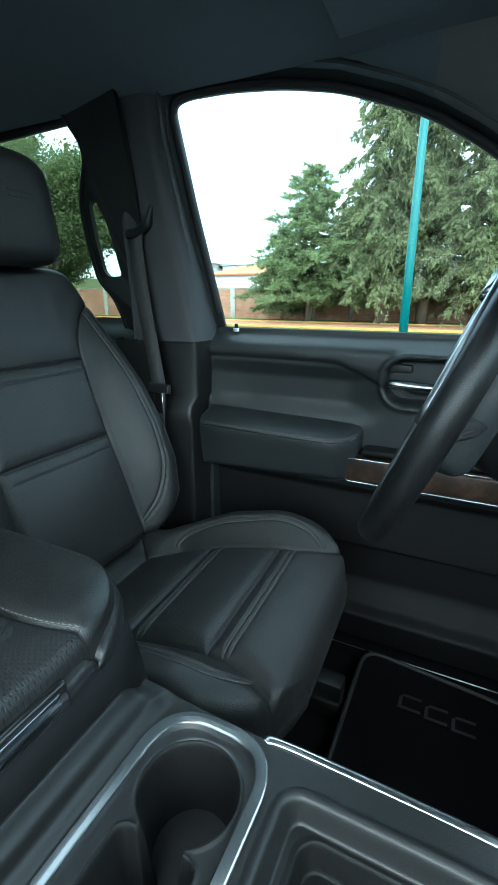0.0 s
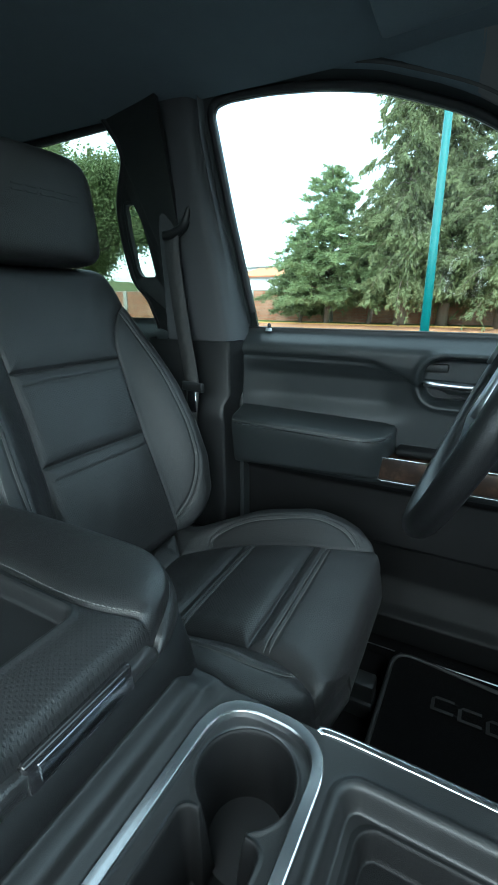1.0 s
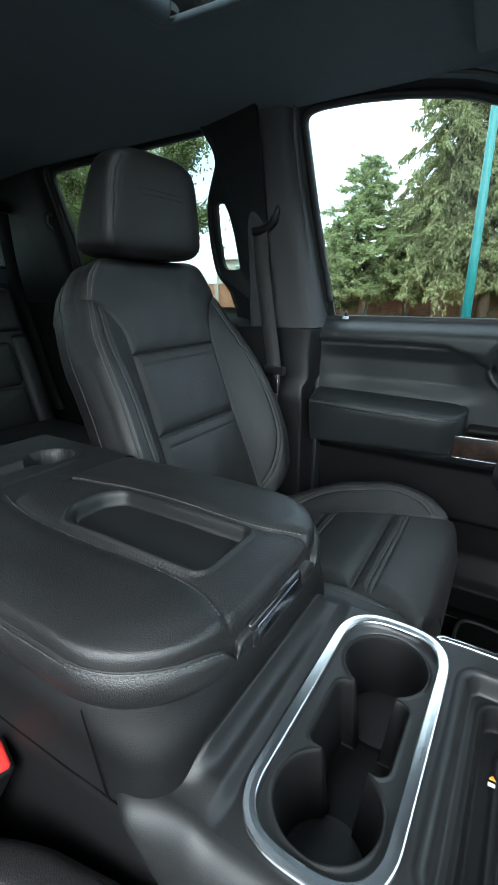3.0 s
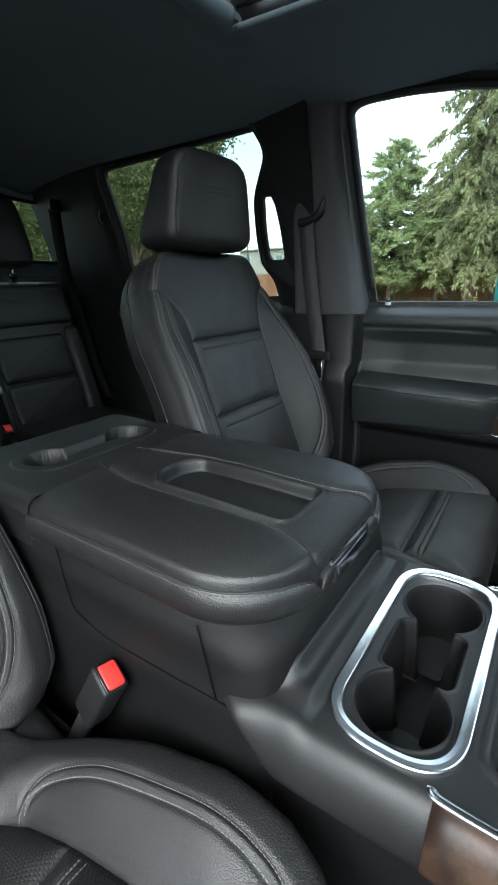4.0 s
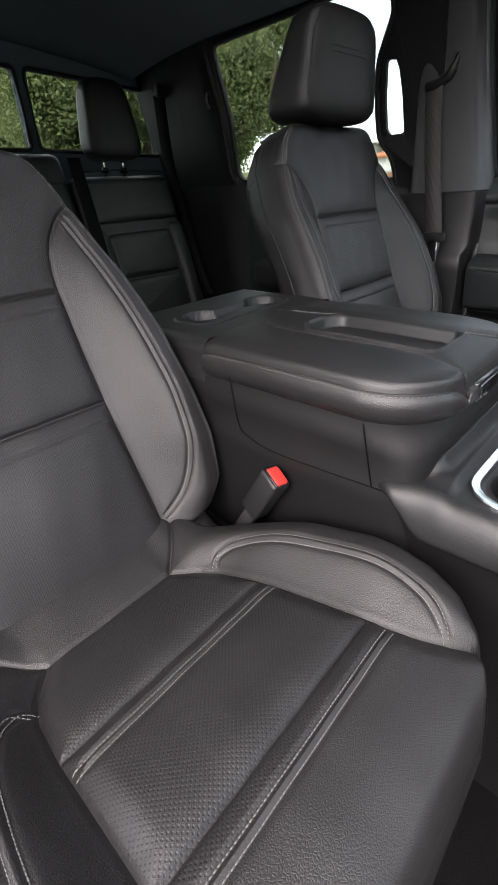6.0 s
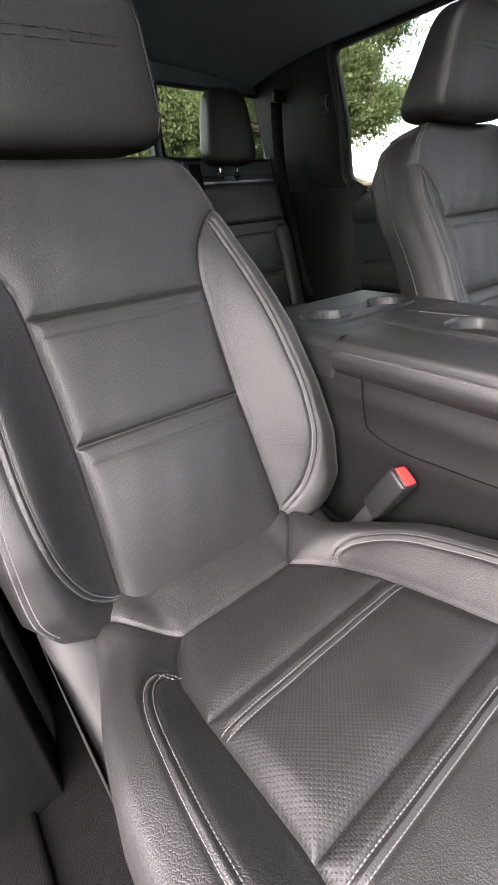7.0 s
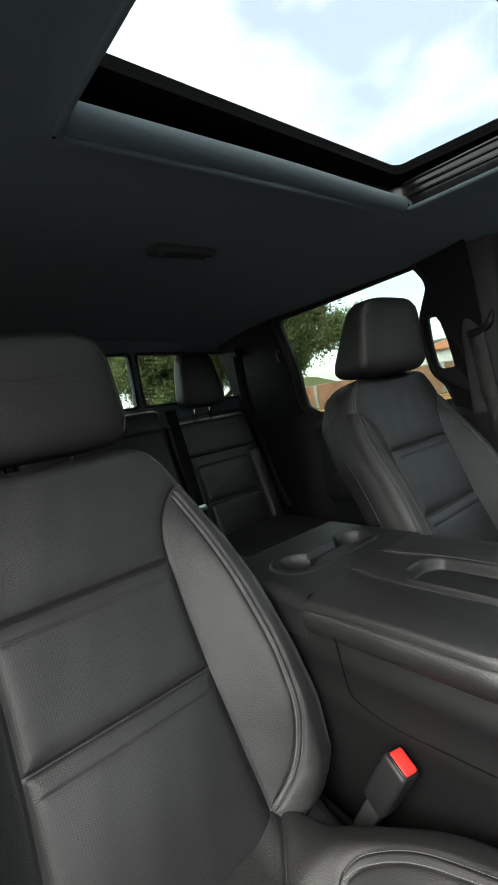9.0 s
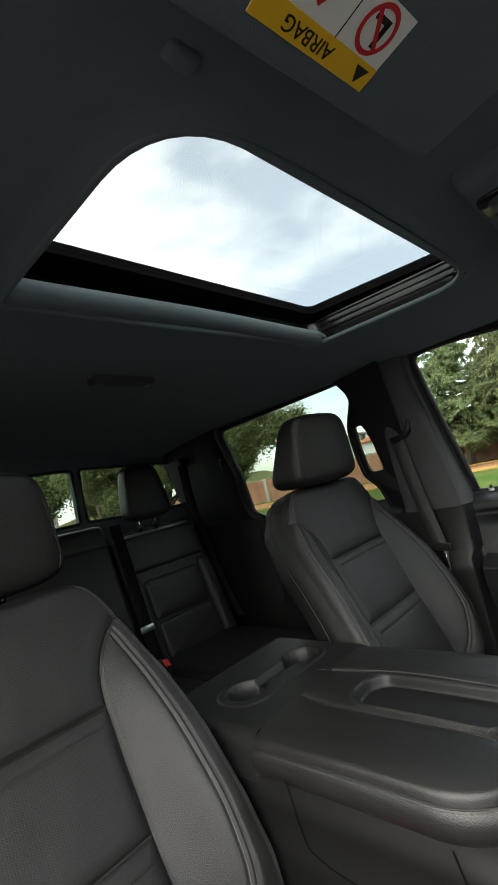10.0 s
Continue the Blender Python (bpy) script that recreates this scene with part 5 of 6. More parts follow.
def ribbon(path, width, thick, wdir):
    rings = []
    for p, w in zip(path, wdir):
        p, w = Vector(p), Vector(w).normalized()
        n = Vector((1, 0.2, 0)).cross(Vector((0, 0, 1))) * 0
        n = w.cross(Vector((0, 0, 1))).normalized()
        rings.append([tuple(p + w * (sx * width / 2) + n * (sn * thick / 2)) for sx, sn in ((-1, -1), (1, -1), (1, 1), (-1, 1))])
    return loft(rings)


web = smooth_line([(0.727, 0.706, 1.608), (0.716, 0.700, 1.56), (0.712, 0.684, 1.44), (0.708, 0.662, 1.32), (0.706, 0.652, 1.262)], 6)
part("webbing", ribbon(web, 0.048, 0.0022, [(0.25, 1, 0)] * len(web)), WEB, belt)
web2 = smooth_line([(0.706, 0.652, 1.262), (0.708, 0.66, 1.20), (0.712, 0.68, 1.05), (0.715, 0.69, 0.8)], 6)
part("webbing", ribbon(web2, 0.046, 0.0022, [(0.3, 1, 0)] * len(web2)), WEB, belt)
part("tongue", turned(box((-0.006, -0.034, -0.010), (0.006, 0.034, 0.012), 0.004, 3), pose(0.702, 0.648, 1.262, 0, 0, -12)), PLASTIC, belt, "black belt tongue")
part("tongue_plate", turned(box((-0.0015, -0.014, -0.05), (0.0015, 0.014, 0.0), 0.001, 1), pose(0.702, 0.652, 1.252, 0, 0, -12)), CHROME, belt, "steel tongue plate")

# passenger's side pillar, plain, its colour darkened as in shade, with its belt
pas = thing("passenger_pillar_trim", (-0.75, 0.70, 0.62), "dark centre pillar trim on the passenger's side", "pillar trim")
part("trim", loft([[(-x, y + 0.05, z) for x, y, z in r] for r in lw[:-1] + up[1:]], False, False), SHADE_TRIM, pas)
pbelt = copy_thing(belt, pose(-0.705, 0.745, 1.02))

# front pillar and header
front = thing("front_pillar_trim", (0.76, -0.2, 1.3), "grey cloth-covered windscreen pillar trim", "pillar trim")
ap = [(0.740, -0.32, 1.76), (0.765, -0.34, 1.66), (0.785, -0.36, 1.56), (0.80, -0.48, 1.47), (0.815, -0.60, 1.38)]
part("trim", tube(smooth_line(ap, 6), [0.044] * 25, 14, False, 0.7), GREY_TRIM, front)
head = part("trim_header", box((-0.72, -0.37, 1.79), (0.72, -0.29, 1.88), 0.02, 3), CLOTH)
tagged(head, "dark cloth windscreen header trim", "trim", kind="structure")
# side of the roof lining down to the window frames, and the upper windscreen pillar
ZW = ([-0.40, -0.34, -0.25, -0.10, 0.034, 0.114, 0.168, 0.262, 0.362, 0.472, 0.60, 2.0], [1.40, 1.425, 1.505, 1.625, 1.720, 1.765, 1.787, 1.819, 1.838, 1.849, 1.853, 1.850])


def cove(y0, y1, n):
    rows = []
    for y in np.linspace(y0, y1, n):
        zw = float(np.interp(y, *ZW))
        top = (0.695, float(roof_z(np.array(0.695), np.array(max(y, -0.32)))) + 0.003 - max(0.0, -0.32 - y) * 0.72)
        low = (side_x(zw) - 0.020, zw + 0.004)
        mid = (0.5 * (top[0] + low[0]) + 0.008, 0.5 * (top[1] + low[1]) + 0.012)
        rows.append([(top[0] - 0.01, y, top[1] + 0.006), (top[0], y, top[1]), (mid[0], y, mid[1]), (low[0], y, low[1]), (low[0] + 0.025, y, low[1] - 0.004)])
    return loft(rows, False, False)


part("upper_pillar", cove(-0.40, 0.108, 24), PILLAR_LIT, front, "grey windscreen pillar trim")
cove_ob = part("trim_side_cove", cove(0.104, 1.92, 60), CLOTH)
tagged(cove_ob, "dark cloth edge of the roof lining", "trim", kind="structure")
# roof rail between lining and window frame
rail = part("trim_roof_rail", tube([(0.712, y, 1.885) for y in np.linspace(0.30, 1.92, 24)], 0.020, 10, False, 0.8), CLOTH)
tagged(rail, "dark cloth roof rail trim", "trim", kind="structure")
rail2 = part("trim_roof_rail", tube([(-0.715, y, 1.862) for y in np.linspace(-0.1, 1.92, 24)], 0.028, 10, False, 0.8), CLOTH)
tagged(rail2, "dark cloth roof rail trim", "trim", kind="structure")

# rear quarter trim
for s in (1, -1):
    q = thing("rear_pillar_trim", (s * 0.76, 1.7, 0.62), "black plastic rear pillar trim", "pillar trim")
    rows = []
    for z, xin in ((1.42, 0.775), (1.50, 0.765), (1.62, 0.742), (1.74, 0.715), (1.86, 0.68)):
        rows.append([(s * (side_x(z) + 0.01), 1.478 - 0.0 * z, z), (s * (side_x(z) - 0.012), 1.492, z), (s * (side_x(z) - 0.014), 1.56, z), (s * (side_x(z) + 0.006), 1.80, z), (s * (side_x(z) + 0.014), 1.90, z), (s * (side_x(z) + 0.016), 1.93, z)])
    part("upper_trim", loft(rows, False, False), PLASTIC, q)
    rows = [[(s * (0.86), 1.40, z), (s * 0.785, 1.46, z), (s * 0.775, 1.56, z), (s * 0.775, 1.80, z), (s * 0.75, 1.93, z)] for z in (0.62, 1.0, 1.42)]
    part("lower_trim", loft(rows, False, False), SHADE_TRIM, q)

# rear door trim
def rear_door(s):
    d = thing("rear_door_trim", (s * 0.80, 1.1, 0.62), "black rear door trim with armrest", "car door", "rear doors")

    def rx(y, z):
        x = 0.81 + 0.035 * sstep(1.36, 1.41, z) - 0.012 * sstep(1.30, 1.31, z)
        return x + 0.02 * sstep(1.06, 1.02, z)
    ys, zs = np.linspace(0.79, 1.45, 60), np.linspace(0.66, 1.412, 80)
    Y, Z = np.meshgrid(ys, zs)
    f = grid_faces(len(ys), len(zs))
    part("door_panel", (np.stack([s * rx(Y, Z), Y, Z], -1).reshape(-1, 3), f[:, ::-1] if s > 0 else f), SOFT, d)
    part("armrest", box((min(s * 0.74, s * 0.83), 0.90, 1.07), (max(s * 0.74, s * 0.83), 1.36, 1.17), 0.025, 4), LEATHER, d, "padded black armrest")
    return d


rear_door(1)
rear_door(-1)

# ---- rear bench ----
def cushion_block(lo, hi, bevel, bulge, axis):
    """A soft upholstered block: a finely cut box pushed out on one face."""
    bm = bmesh.new()
    bmesh.ops.create_cube(bm, size=1)
    for v in bm.verts:
        v.co = Vector([(a + b) / 2 + c * (b - a) for a, b, c in zip(lo, hi, v.co)])
    bmesh.ops.bevel(bm, geom=bm.edges[:], offset=bevel, segments=5, profile=0.5, affect="EDGES", clamp_overlap=True)
    bmesh.ops.subdivide_edges(bm, edges=[e for e in bm.edges if e.calc_length() > 0.08], cuts=6, use_grid_fill=True)
    c, hs = [(a + b) / 2 for a, b in zip(lo, hi)], [(b - a) / 2 for a, b in zip(lo, hi)]
    for v in bm.verts:
        k = [(v.co[i] - c[i]) / hs[i] for i in range(3)]
        o = [i for i in range(3) if i != axis]
        f = max(0, 1 - k[o[0]] ** 2) * max(0, 1 - k[o[1]] ** 2)
        v.co[axis] += bulge * f * (1 if k[axis] > 0 else -1) if abs(k[axis]) > 0.5 else 0
    return bm


REAR_TILT = pose(0, 1.633, 1.0) @ pose(0, 0, 0, -17) @ pose(0, -1.633, -1.0)


def rear_panel(lo, hi, top_cut=0.0, n=24):
    """A sewn panel standing a little proud of the backrest, its outline rounded; lo and hi in x and z."""
    rings = []
    for d, o in ((0.02, 0.0), (0.002, 0.0), (-0.005, -0.003), (-0.010, -0.010), (-0.012, -0.022)):
        rings.append([(x, 1.633 + d, z) for x, z in offset_loop(rounded([(lo[0], lo[1]), (hi[0], lo[1]), (hi[0], hi[1]), (lo[0] + top_cut, hi[1])], 0.022, 5), o)])
    cx, cz = (lo[0] + hi[0]) / 2, (lo[1] + hi[1]) / 2
    for k in (0.7, 0.4, 0.1):
        rings.append([(cx + (x - cx) * k, y - 0.002 * (1 - k), cz + (z - cz) * k) for x, y, z in rings[4]])
    v, f = loft(rings)
    return [tuple(REAR_TILT @ Vector(p)) for p in v], f


def rear_headrest(c, wb, wt, hh, deep):
    verts, faces, n, m = [], [], 72, 36
    for i in range(m + 1):
        v_ = math.sin(math.pi / 2 * (-1 + 2 * i / m))
        cp_ = max(0.0, 1 - abs(v_) ** 5) ** 0.24
        w = (wb + wt) / 2 + (wt - wb) / 2 * v_
        for j in range(n):
            ct, st = math.cos(2 * math.pi * j / n), math.sin(2 * math.pi * j / n)
            verts.append((c[0] + w * math.copysign(abs(ct) ** 0.4, ct) * cp_, c[1] + 0.08 * hh * v_ + deep * (1 - 0.1 * v_) * math.copysign(abs(st) ** 0.5, st) * cp_, c[2] + hh * v_))
    for i in range(m):
        for j in range(n):
            a, b = i * n, (i + 1) * n
            faces.append((a + j, a + (j + 1) % n, b + (j + 1) % n, b + j))
    return verts, faces


def rear_seat(x0, x1, name_label, side):
    """One seat of the rear bench; side is +1 or -1 for the outer seats, 0 for the middle."""
    s = thing("bench_seat", ((x0 + x1) / 2, 1.45, 0.62), name_label, "seat", "rear bench")
    back = part("backrest", turned(cushion_block((x0, 1.633, 0.93), (x1, 1.745, 1.505), 0.035, 0.0, 1), REAR_TILT), LEATHER, s)
    if side:
        i0, i1 = (x0 + 0.065, x1 - 0.085) if side > 0 else (x0 + 0.085, x1 - 0.065)
        part("insert", rear_panel((i0, 0.985), (i1, 1.134)), PERF_BACK, back)
        part("insert", rear_panel((i0, 1.138), (i1, 1.30)), PERF_BACK, back)
        for lo, hi in ((x0 + 0.008, i0 - 0.004), (i1 + 0.004, x1 - 0.008)):
            part("side_bolster", turned(cushion_block((lo, 1.618, 0.965), (hi, 1.70, 1.325), 0.024, 0.006, 1), REAR_TILT), LEATHER, back)
        part("top_panel", rear_panel((x0 + 0.02, 1.335), (x1 - 0.02, 1.49)), LEATHER, back)
        cx = side * 0.4955
        part("headrest", rear_headrest((cx, 1.807, 1.645), 0.118, 0.078, 0.122, 0.052), LEATHER, s)
        for dx in (-0.04, 0.04):
            part("headrest_post", tube([(cx + dx, 1.812, 1.46), (cx + dx, 1.808, 1.56)], 0.0065, 10), CHROME, s)
            part("post_guide", tube([(cx + dx, 1.812, 1.485), (cx + dx, 1.811, 1.503)], [0.014, 0.011], 10), GLOSS, s)
        part("top_welt", tube([(x0 + 0.03, 1.783, 1.488), ((x0 + x1) / 2, 1.786, 1.494), (x1 - 0.03, 1.783, 1.486)], 0.003, 6), LEATHER, back)
    else:
        part("headrest", turned(cushion_block((x0 + 0.10, 1.63, 1.46), (x1 - 0.005, 1.745, 1.575), 0.03, 0.005, 1), REAR_TILT), LEATHER, s)
    part("cushion", cushion_block((x0, 1.15, 0.85), (x1, 1.68, 0.995), 0.04, 0.010, 2), LEATHER, s)
    part("seat_base", box((x0 + 0.02, 1.20, 0.62), (x1 - 0.02, 1.66, 0.86), 0.01), PLASTIC, s)
    return s


rear_seat(0.295, 0.725, "black leather outer rear seat with headrest", 1)
rear_seat(-0.290, 0.290, "black leather middle rear seat with a low headrest", 0)
rear_seat(-0.725, -0.295, "black leather outer rear seat with headrest", -1)
belt_buckle((0.225, 1.50, 0.975))
rbelt = thing("rear_seat_belt", (0.30, 1.65, 1.2), "dark webbing belt lying on the rear backrest", "seat belt", "seat belts")
web = smooth_line([(0.315, 1.770, 1.53), (0.312, 1.738, 1.42), (0.306, 1.688, 1.25), (0.300, 1.650, 1.13), (0.296, 1.612, 1.02)], 6)
part("webbing", ribbon(web, 0.048, 0.0022, [(1, 0.05, 0)] * len(web)), SHADE_WEB, rbelt)
part("tongue", turned(box((-0.03, -0.006, -0.012), (0.03, 0.006, 0.012), 0.004, 2), pose(0.300, 1.648, 1.13, -17)), DULL, rbelt, "grey metal tongue")
qbelt = thing("rear_seat_belt", (0.66, 1.62, 1.2), "dark webbing belt hanging down the rear pillar", "seat belt", "seat belts")
web = smooth_line([(0.738, 1.80, 1.735), (0.740, 1.79, 1.52), (0.748, 1.74, 1.30), (0.745, 1.68, 1.12), (0.740, 1.62, 1.02)], 6)
part("webbing", ribbon(web, 0.046, 0.0022, [(0.5, -1, 0)] * len(web)), SHADE_WEB, qbelt)
part("belt_guide", turned(box((-0.030, -0.012, -0.02), (0.030, 0.012, 0.02), 0.008, 3), pose(0.735, 1.775, 1.745)), PLASTIC, qbelt, "black belt guide")
hook = part("coat_hook", tube(smooth_line([(0.735, 1.52, 1.70), (0.715, 1.515, 1.695), (0.71, 1.512, 1.67), (0.722, 1.51, 1.655)], 5), 0.007, 8), PLASTIC)
tagged(hook, "small black plastic coat hook on the rear pillar", "hook")

# ---- roof fittings ----
dome = thing("rear_dome_lamp", (0.03, 1.06, 1.90), "slim dark dome lamp in the roof lining", "lamp")
part("housing", box((-0.060, 1.040, 1.888), (0.115, 1.085, 1.908), 0.006, 3), GREY_TRIM, dome)
for x in (-0.042, 0.096):
    part("lens", box((x - 0.012, 1.048, 1.885), (x + 0.012, 1.070, 1.892), 0.003, 2), LENS, dome, "clear lamp lens")
over = thing("overhead_console", (0.03, 0.13, 1.86), "dark overhead console with map lamps", "overhead console")
part("housing", box((0.0, -0.02, 1.858), (0.30, 0.21, 1.90), 0.015, 4), CLOTH, over)
for s in (0.085, 0.215):
    part("lens_ring", loft([[(x, y, 1.8575 - 0.004 * k) for x, y in rr_loop(s - 0.04 + 0.004 * k, s + 0.04 - 0.004 * k, 0.122, 0.200, 0.02)] for k in (0, 1)]), GLOSS, over)
    part("map_lens", loft([[(x, y, 1.8555 - 0.004 * k) for x, y in rr_loop(s - 0.028, s + 0.028, 0.134, 0.188, 0.016)] for k in (0, 1)]), LENS, over, "clear map lamp lens")
visor = thing("sun_visor", (-0.37, 0.10, 1.85), "dark cloth sun visor with an airbag warning label", "sun visor")
vm = pose(-0.371, 0.121, 1.852, -8, 0, -5)
part("visor_body", turned(box((-0.21, -0.10, -0.010), (0.21, 0.095, 0.010), 0.009, 4), vm), CLOTH, visor)
label = part("warning_label", turned(box((-0.040, 0.023, -0.0112), (0.076, 0.075, -0.0104), 0.0002, 1), vm), WHITE, visor, "white airbag warning label with a yellow band")
part("yellow_band", turned(box((-0.040, 0.058, -0.0118), (0.076, 0.075, -0.0110), 0.0002, 1), vm), YELLOW, label, "yellow band")
part("divider", turned(box((0.0255, 0.023, -0.0116), (0.0262, 0.058, -0.0111), 0.0001, 1), vm), BLACK, label)
tx = bpy.data.curves.new("warning_word", "FONT")
tx.body, tx.size, tx.align_x, tx.align_y, tx.extrude = "AIRBAG", 0.0135, "CENTER", "CENTER", 0.0002
word = hang(new("warning_word", tx), label)
word.matrix_basis = vm @ pose(0.008, 0.0665, -0.0121, 180, 0, 180)
tx.materials.append(BLACK)
tri = [(0.056, 0.0615), (0.070, 0.0615), (0.063, 0.0725)]
part("triangle", ([tuple(vm @ Vector((x, y, z))) for z in (-0.0120, -0.0116) for x, y in tri], [(0, 1, 2), (5, 4, 3), (0, 1, 4, 3), (1, 2, 5, 4), (2, 0, 3, 5)]), BLACK, label, "black warning triangle", False)


def ring_flat(cx, cy, r0, r1, z, n=28):
    return [tuple(vm @ Vector((cx + r * math.cos(2 * math.pi * k / n), cy + r * math.sin(2 * math.pi * k / n), z))) for r in (r0, r1) for k in range(n)], [(k, (k + 1) % n, n + (k + 1) % n, n + k) for k in range(n)]


part("prohibition_ring", ring_flat(0.051, 0.0405, 0.0125, 0.0160, -0.0119), REDPRINT, label, "red prohibition ring")
part("prohibition_bar", turned(box((-0.014, -0.0015, -0.0003), (0.014, 0.0015, 0.0003), 0), vm @ pose(0.051, 0.0405, -0.0118, 0, 0, 50)), REDPRINT, label)
part("seat_symbol", turned(joined(box((-0.008, -0.008, -0.0003), (0.006, -0.004, 0.0002), 0), box((0.003, -0.008, -0.0003), (0.007, 0.010, 0.0002), 0)), vm @ pose(0.051, 0.0405, -0.0114)), BLACK, label, "plain black seat symbol")
part("seat_symbol", turned(joined(box((-0.016, -0.012, -0.0003), (-0.011, 0.010, 0.0002), 0), box((-0.016, -0.012, -0.0003), (0.012, -0.009, 0.0002), 0)), vm @ pose(-0.006, 0.041, -0.0114)), BLACK, label, "plain black seat symbol")
part("burst_symbol", turned(box((-0.006, -0.006, -0.0003), (0.006, 0.006, 0.0002), 0), vm @ pose(-0.002, 0.043, -0.0115, 0, 0, 30)), REDPRINT, label, "red burst symbol")

part("visor_pivot", box((-0.406, 0.256, 1.864), (-0.376, 0.274, 1.882), 0.006, 3), CLOTH, visor, "black plastic visor clip")
dvisor = thing("driver_sun_visor", (0.42, 0.10, 1.86), "dark cloth sun visor folded up over the driver", "sun visor")
part("visor_body", turned(box((-0.22, -0.10, -0.010), (0.24, 0.105, 0.010), 0.009, 4), pose(0.42, 0.125, 1.848, -5, 0, 4)), CLOTH, dvisor)
# ---- steering wheel, dash, pedals, mat ----
wheel = thing("steering_wheel", (0.445, 0.03, 1.34), "black leather steering wheel with silver spokes", "steering wheel")
WM = pose(0.445, 0.022, 1.349) @ pose(0, 0, 0, -68)
rim = [tuple(WM @ Vector((0.181 * math.cos(2 * math.pi * k / 64), 0.181 * math.sin(2 * math.pi * k / 64), 0))) for k in range(64)]
part("rim", tube(rim, 0.0175, 14, True), WHEEL_LEATHER, wheel)
part("rim_trim", tube([tuple(WM @ Vector((0.178 * math.cos(radians(a)), 0.178 * math.sin(radians(a)), 0.0155))) for a in range(-178, -1, 6)], 0.0062, 8), DULL, wheel, "thin silver trim along the lower rim")
part("hub", turned(box((-0.085, -0.075, -0.06), (0.085, 0.065, -0.005), 0.025, 5), WM), SOFT, wheel)
for a, ln_ in ((0, 1), (180, 1), (-58, 0.9), (-122, 0.9)):
    c, s_ = math.cos(radians(a)), math.sin(radians(a))
    part("spoke", tube([tuple(WM @ Vector((r * c, r * s_, z))) for r, z in ((0.06, -0.03), (0.11, -0.022), (0.15, -0.010), (0.176, 0.0))], [0.024, 0.018, 0.014, 0.013], 10, False, 0.5), GLOSS if a in (0, 180) else DULL, wheel, "" if a in (0, 180) else "silver lower spoke")
part("lower_bezel", tube([tuple(WM @ Vector((0.15 * math.cos(radians(a)), 0.15 * math.sin(radians(a)), 0.012))) for a in range(-125, -54, 7)], 0.016, 10, False, 0.5), CHROME, wheel, "silver lower spoke trim")
part("hub_cover", turned(box((-0.075, -0.13, -0.012), (0.075, 0.06, 0.010), 0.02, 4), WM), DULL, wheel, "grey satin hub cover")
part("column", tube([tuple(WM @ Vector((0, 0, -0.05))), tuple(WM @ Vector((0, 0.01, -0.32)))], [0.055, 0.075], 18), PLASTIC, wheel)
dash = thing("dashboard", (0.0, -0.6, 0.62), "black soft-touch dashboard with a chrome line", "dashboard")
prof = rounded([(-0.97, 1.24), (-0.50, 1.335), (-0.36, 1.31), (-0.33, 1.20), (-0.36, 1.05), (-0.42, 0.98), (-0.97, 0.95)], [0.01, 0.05, 0.05, 0.05, 0.04, 0.04, 0.02], 5)
part("dash_body", loft([[(x, y, z) for y, z in prof] for x in (-0.86, -0.4, 0.0, 0.4, 0.86)]), SOFT, dash)
part("knee_panel", turned(box((0.20, -0.42, 0.86), (0.80, -0.36, 1.10), 0.02, 3), pose(0, 0, 0)), PLASTIC, dash)
part("dash_chrome", tube([(0.24, -0.352, 1.09), (0.5, -0.35, 1.075), (0.82, -0.35, 1.09)], 0.003, 6), CHROME, dash, "thin chrome dash line")
mat = thing("floor_mat", (0.5, -0.1, 0.622), "black carpet floor mat with a pale logo", "floor mat")
MM = pose(0.52, -0.16, 0.632, 6, 0, 0)
part("carpet", turned(box((-0.24, -0.32, -0.006), (0.24, 0.30, 0.006), 0.005, 2), MM), CARPET, mat)
part("binding", tube([tuple(MM @ Vector((x, y, 0.006))) for x, y in rr_loop(-0.238, 0.238, -0.318, 0.298, 0.05)], 0.005, 6, True), RUBBER, mat)
# the mat's logo lettering, drawn as plain bars
for k in range(3):
    part("worn_mark", turned(joined(box((-0.022, 0.014, 0), (0.022, 0.022, 0.001), 0), box((-0.022, -0.022, 0), (0.022, -0.014, 0.001), 0), box((0.015, -0.02, 0), (0.022, 0.02, 0.001), 0)), pose(0.655, 0.02 - 0.052 * k, 0.6595 - 0.0055 * k, 6, 0, 90)), MARK, mat, "pale mat logo drawn as plain bars")
for x in (0.43, 0.60):
    ped = thing("pedal", (x, -0.52, 0.75), "black rubber-faced pedal in the footwell", "pedal", "pedals")
    part("pad", turned(box((-0.035, -0.008, -0.045), (0.035, 0.008, 0.045), 0.006, 2), pose(x, -0.52, 0.80, 35)), RUBBER, ped)
    part("arm", tube([(x, -0.53, 0.83), (x, -0.66, 1.0)], 0.009, 8), DULL, ped)
kick = part("kick_trim", box((0.80, -0.9, 0.62), (0.86, -0.30, 1.0), 0.02, 3), PLASTIC)
tagged(kick, "black plastic footwell side trim", "trim", kind="structure")

# ---- outside ----
ground = part("ground", ([(-400, -400, 0), (400, -400, 0), (400, 400, 0), (-400, 400, 0)], [(0, 1, 2, 3)]), ASPHALT, None, "", False)
tagged(ground, "worn grey asphalt car park", "ground", kind="structure")
verge = part("grass_verge", box((12.5, -60, -0.1), (19.6, 70, 0.06), 0.03), GRASSM)
tagged(verge, "mown green grass verge", "grass", kind="structure")
path = part("pavement", box((19.6, -60, -0.1), (23.4, 70, 0.10), 0.02), PATHM)
tagged(path, "reddish paved path along the wall", "pavement", kind="structure")
